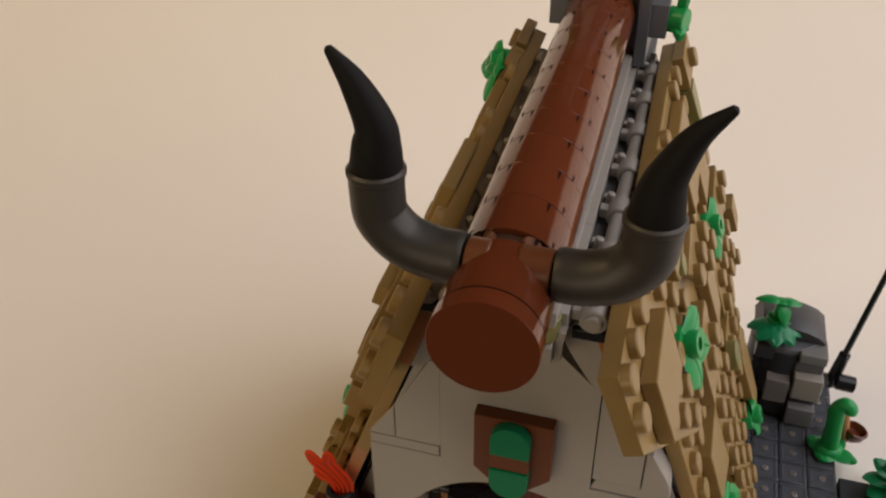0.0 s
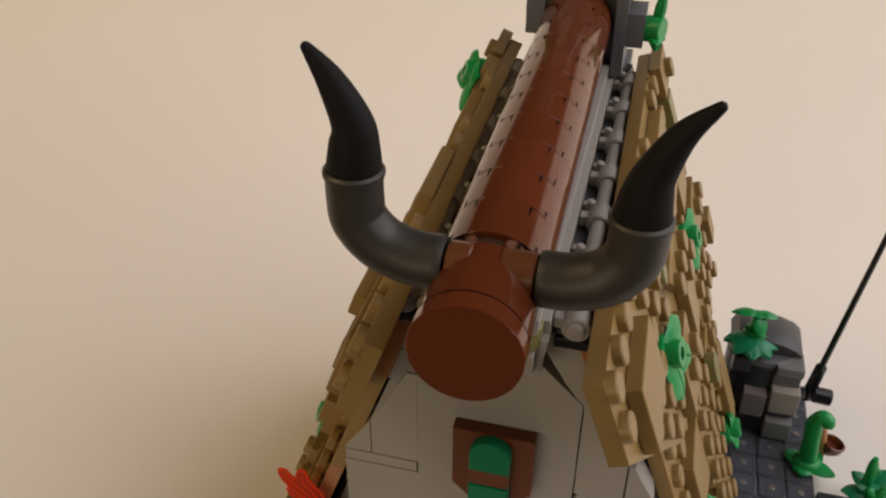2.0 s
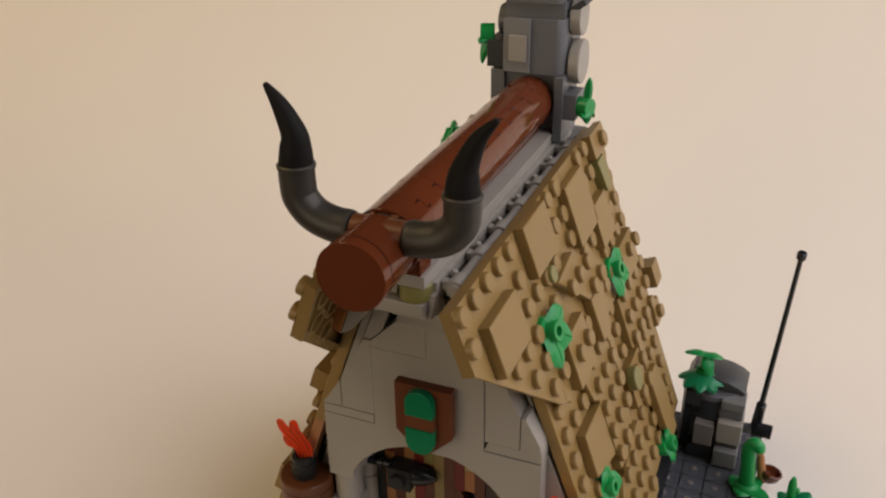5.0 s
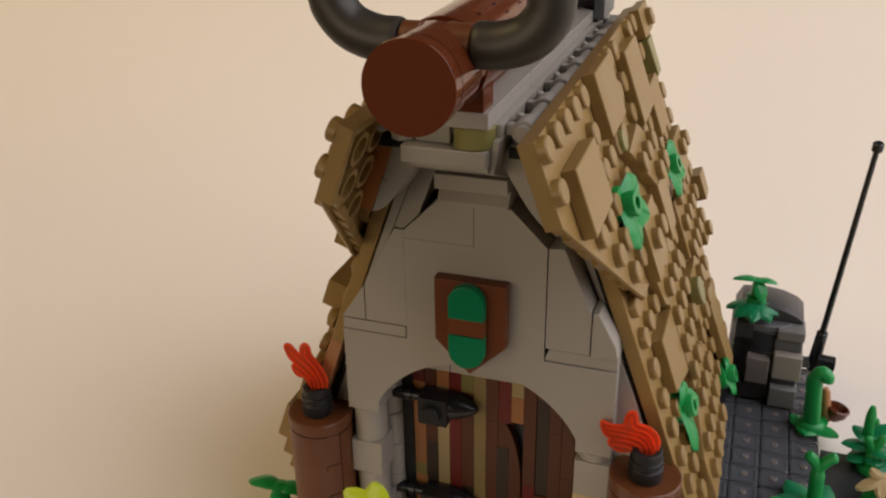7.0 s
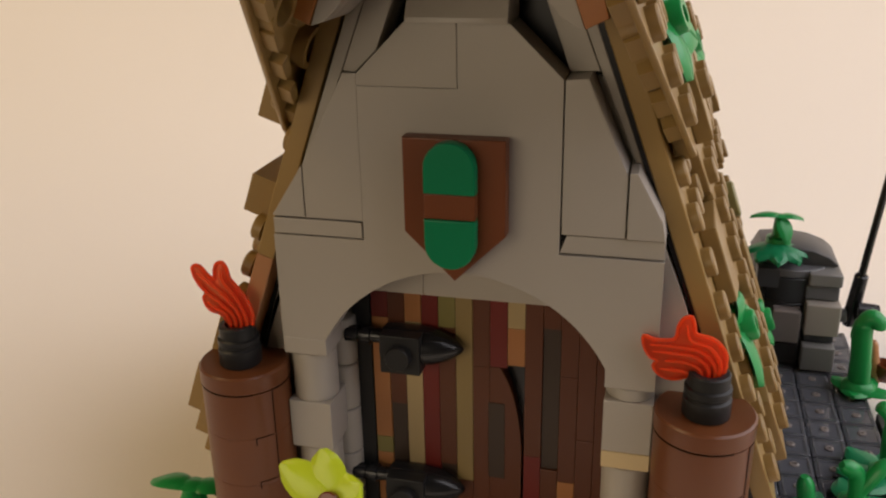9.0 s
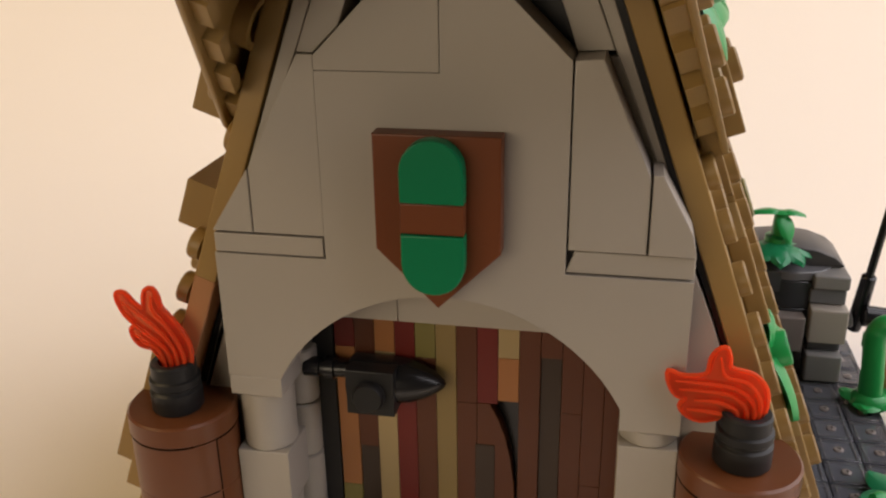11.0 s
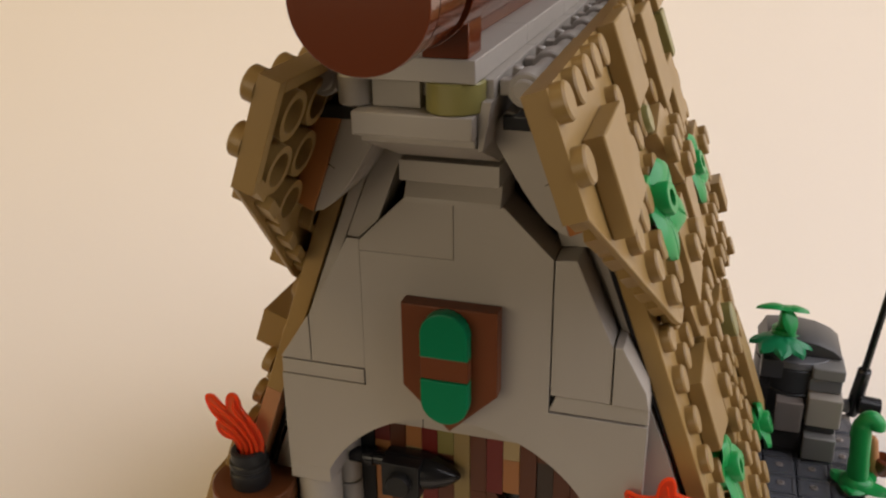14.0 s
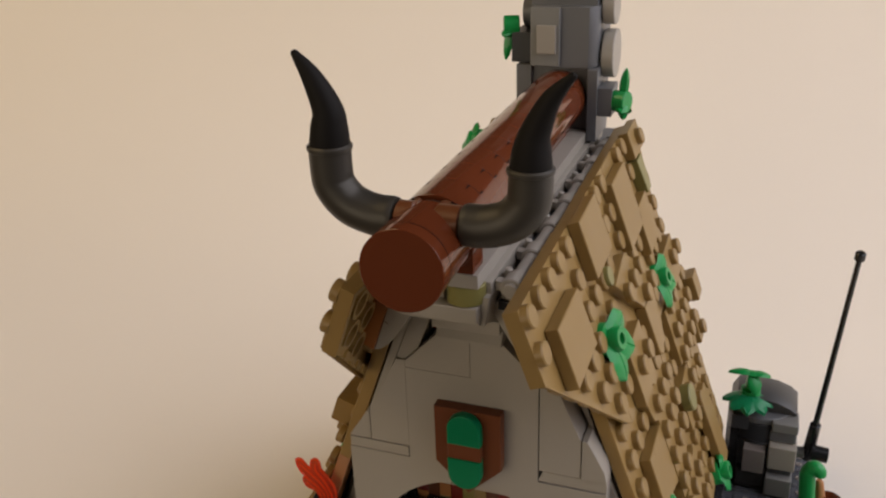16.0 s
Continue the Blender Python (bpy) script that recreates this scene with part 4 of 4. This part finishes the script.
turned(bm, (9.98, 11.55, -6.6), (0, 0, 1), [(0, 0.16), (0.4, 0.16), (0.44, 0.12)], 14)
part("bud", bm, GREEN, stalk)
for a, l in ((-25, 1.1), (55, 0.95), (150, 0.85), (-110, 0.75)):
    bm = bmesh.new()
    leaf(bm, (10.25, 11.4, -8.28), (math.cos(radians(a)), math.sin(radians(a)), 0.12), l, 0.8, 0.1, -0.08)
    part("leaf", bm, GREEN, stalk)


def branch_plant(name, base, branches, mat, label, leaves=()):
    """Rounded moulded stems that fork, over a foot of flat leaves."""
    p = thing(name, base, label, "plant")
    b = Vector(base)
    for pts, r in branches:
        bm = bmesh.new()
        c = smooth_line([b + Vector(q) for q in pts], 5)
        n = len(c)
        tube(bm, c, [r * (1 if k < n - 2 else 0.82 if k < n - 1 else 0.45) for k in range(n)], 14)
        part("branch", bm, mat, p)
    bm = bmesh.new()
    rod(bm, b, (0, 0, 1), 0.42, 0.3, 20)
    part("foot", bm, mat, p)
    for a, l, w, lift in leaves:
        bm = bmesh.new()
        leaf(bm, b + Vector((0, 0, 0.15)), (math.cos(radians(a)), math.sin(radians(a)), lift), l, w, 0.1, -0.06)
        part("leaf", bm, TEAL, p, "deep green leaf")
    return p


def palm(base, label, mat=GREEN, size=1.0):
    p = thing("palm_plant", base, label, "plant", "small palm plants")
    b = Vector(base)
    bm = bmesh.new()
    turned(bm, b, (0, 0, 1), [(h * size, r * size) for h, r in ((0, 0.42), (0.3, 0.4), (0.34, 0.24), (0.95, 0.2), (1.05, 0.26), (1.1, 0.1))], 18)
    part("stem", bm, mat, p)
    for a, lift, l in ((176, 0.45, 0.85), (12, 0.4, 0.66), (-60, -0.55, 0.8)):
        bm = bmesh.new()
        leaf(bm, b + Vector((0, 0, size)), (math.cos(radians(a)), math.sin(radians(a)), lift), l * size, 0.58 * size, 0.09, -0.55)
        part("leaf", bm, mat, p)


palm((7.64, 14.08, -4.6), "bright green palm-like plant on the tower top")
palm((-7.45, 1.0, GROUND), "bright green palm-like plant beside the barrel", GREEN, 1.3)
p = thing("leaf_plate", (7.64, 13.9, -4.7), "deep green leaf plate under the palm plant", "plant")
for a in (-175, -130, -90, -50, -5, 90):
    bm = bmesh.new()
    leaf(bm, (7.6, 13.88, -4.52), (math.cos(radians(a)), math.sin(radians(a)), 0.0), 1.05, 0.8, 0.12, -0.3)
    part("leaf", bm, TEAL, p)
FORK = (([(0.1, 0, 0), (0.05, 0, 0.9), (0, 0, 1.85)], 0.25), ([(0, 0, 1.7), (-0.12, 0, 1.95), (-0.28, 0, 2.12), (-0.44, 0, 2.24)], 0.19), ([(0, 0, 1.7), (0.15, 0, 1.95), (0.35, 0, 2.2), (0.55, 0, 2.3)], 0.19))
branch_plant("forked_plant", (10.18, 6.6, DECK), FORK, GREEN, "bright green forked sprout with low leaves", [(a, 1.25, 0.95, 0.1) for a in (-170, -120, -70, -20, 60, 130)])
branch_plant("sprout", (9.2, 5.0, DECK), [([(0, 0, 0), (0, 0, 0.6), (-0.1, 0, 1.1), (-0.5, -0.2, 1.4)], 0.22), ([(0, 0, 0.5), (0.3, 0, 1.0), (0.6, 0.1, 1.5)], 0.2)], GREEN, "bright green low forked sprout", [(a, 1.1, 0.8, 0.05) for a in (-150, -80, 10, 100)])
branch_plant("sprout", (7.9, 4.4, DECK), [([(0, 0, 0), (0, 0, 0.6), (-0.1, 0, 1.2)], 0.22)], GREEN, "bright green low sprout on the paving", [(a, 1.0, 0.8, 0.05) for a in (-120, -30, 60)])
bush("leafy_bush", (12.3, 9.7, DECK), [(a, lift, l, 0.78, h) for a, lift, l, h in ((185, 22, 1.05, 0.75), (-5, 20, 0.95, 0.7), (-35, -8, 1.15, 0.45), (25, 5, 1.1, 0.5), (140, 35, 0.95, 0.9), (60, 40, 0.95, 1.0), (-150, 12, 0.95, 0.5), (-90, 25, 0.8, 0.5), (-60, 30, 0.85, 0.75), (100, 20, 1.0, 0.6))], TEAL, "deep green bushy plant with layered leaves", 1.2)
branch_plant("forked_sprig", (12.25, 9.35, DECK), [([(0, 0, 0), (0, 0, 0.5), (0, 0, 0.95)], 0.22), ([(0, 0, 0.85), (-0.15, 0, 1.2), (-0.32, 0, 1.45)], 0.17), ([(0, 0, 0.85), (0.12, 0, 1.25), (0.28, 0, 1.62)], 0.17)], GREEN, "bright green forked sprig in front of the bush")
branch_plant("tall_sprig", (12.05, 9.95, DECK), [([(0, 0, 0), (0, 0, 1.2), (-0.02, 0, 2.4)], 0.19), ([(0, 0, 1.6), (0.15, 0, 1.75), (0.3, 0, 1.8)], 0.14)], GREEN, "bright green upright sprig behind the bush")
flower = thing("flower", (12.4, 7.6, DECK), "tan flower with long petals on a green stem", "flower")
bm = bmesh.new()
turned(bm, (12.4, 7.6, DECK), (0, 0, 1), [(0, 0.55), (0.3, 0.5), (0.5, 0.22), (1.0, 0.2)], 18)
part("stem", bm, GREEN, flower)
for a, lift, l, w in ((195, -0.45, 0.95, 0.62), (-30, -0.6, 1.1, 0.66), (130, 0.1, 0.55, 0.5), (40, 0.05, 0.6, 0.5), (-95, -0.7, 0.7, 0.5)):
    bm = bmesh.new()
    leaf(bm, (12.4, 7.6, -7.35), (math.cos(radians(a)), math.sin(radians(a)), lift), l, w, 0.12, -0.1)
    part("petal", bm, LIGHTTAN, flower)
lime = thing("lime_flower", (-2.5, -2.0, DECK), "lime green star-shaped plant in front of the pillar", "plant")
bm = bmesh.new()
rod(bm, (-2.25, -1.95, DECK), (0, 0, 1), 0.2, 3.5, 14)
part("stem", bm, GREEN, lime)
for a, size in ((152, 1.32), (106, 1.08), (36, 0.75), (250, 0.78), (320, 0.7)):
    bm = bmesh.new()
    w = radians(a)
    out = Vector((1, 0, 0)) * math.cos(w) + Vector((0, 0.5, 0.866)) * math.sin(w)
    leaf(bm, (-2.25, -2.05, -4.98), out + Vector((0, -0.866, 0.5)) * 0.15, size, 0.85, 0.1, -0.05, (0, -0.866, 0.5))
    part("petal", bm, LIME, lime)
bm = bmesh.new()
rod(bm, (-2.25, -2.08, -4.96), (0, -0.866, 0.5), 0.22, 0.25, 18)
part("centre", bm, BROWN, lime)
horn_cup = thing("goblet", (10.9, 12.2, DECK), "orange and brown cone lying behind the stalk", "cone")
bm = bmesh.new()
turned(bm, (10.64, 12.2, -6.95), (0.16, 0, -1), [(0, 0.1), (0.12, 0.17), (1.0, 0.2), (1.45, 0.2)], 18)
part("handle", bm, NOUGAT, horn_cup)
bm = bmesh.new()
turned(bm, (11.1, 12.25, -8.35), (0.25, 0, 1), [(0, 0.2), (0.3, 0.42), (0.58, 0.46), (0.62, 0.38), (0.35, 0.28)], 20)
part("bowl", bm, BROWN, horn_cup)
# leaves on the chimney
for (x, y, z), up, g in (((2.1, 10.4, 8.7), 1.4, GREEN), ((-1.68, 10.6, 11.15), -1.3, GREEN)):
    p = thing("chimney_leaf", (x, y, z), "bright green leaf sprig clipped to the chimney", "plant", "leaves on the chimney")
    bm = bmesh.new()
    s = 1 if x > 0 else -1
    rod(bm, (x - 0.15 * s, y, z), (s, -0.35, 0), 0.38, 0.55, 18)
    part("stud", bm, g, p)
    for d, l, w in (((0.15 * s, -0.2, up), 1.2, 0.34), ((0.1 * s, -1, -0.4), 0.7, 0.45), ((0.3 * s, 0.6, -0.7), 0.7, 0.45), ((0.2 * s, -0.3, -up), 0.65 if s > 0 else 0.35, 0.4)):
        bm = bmesh.new()
        leaf(bm, (x + 0.15 * s, y, z), d, l, w, 0.1, 0.0)
        part("leaf", bm, g, p)
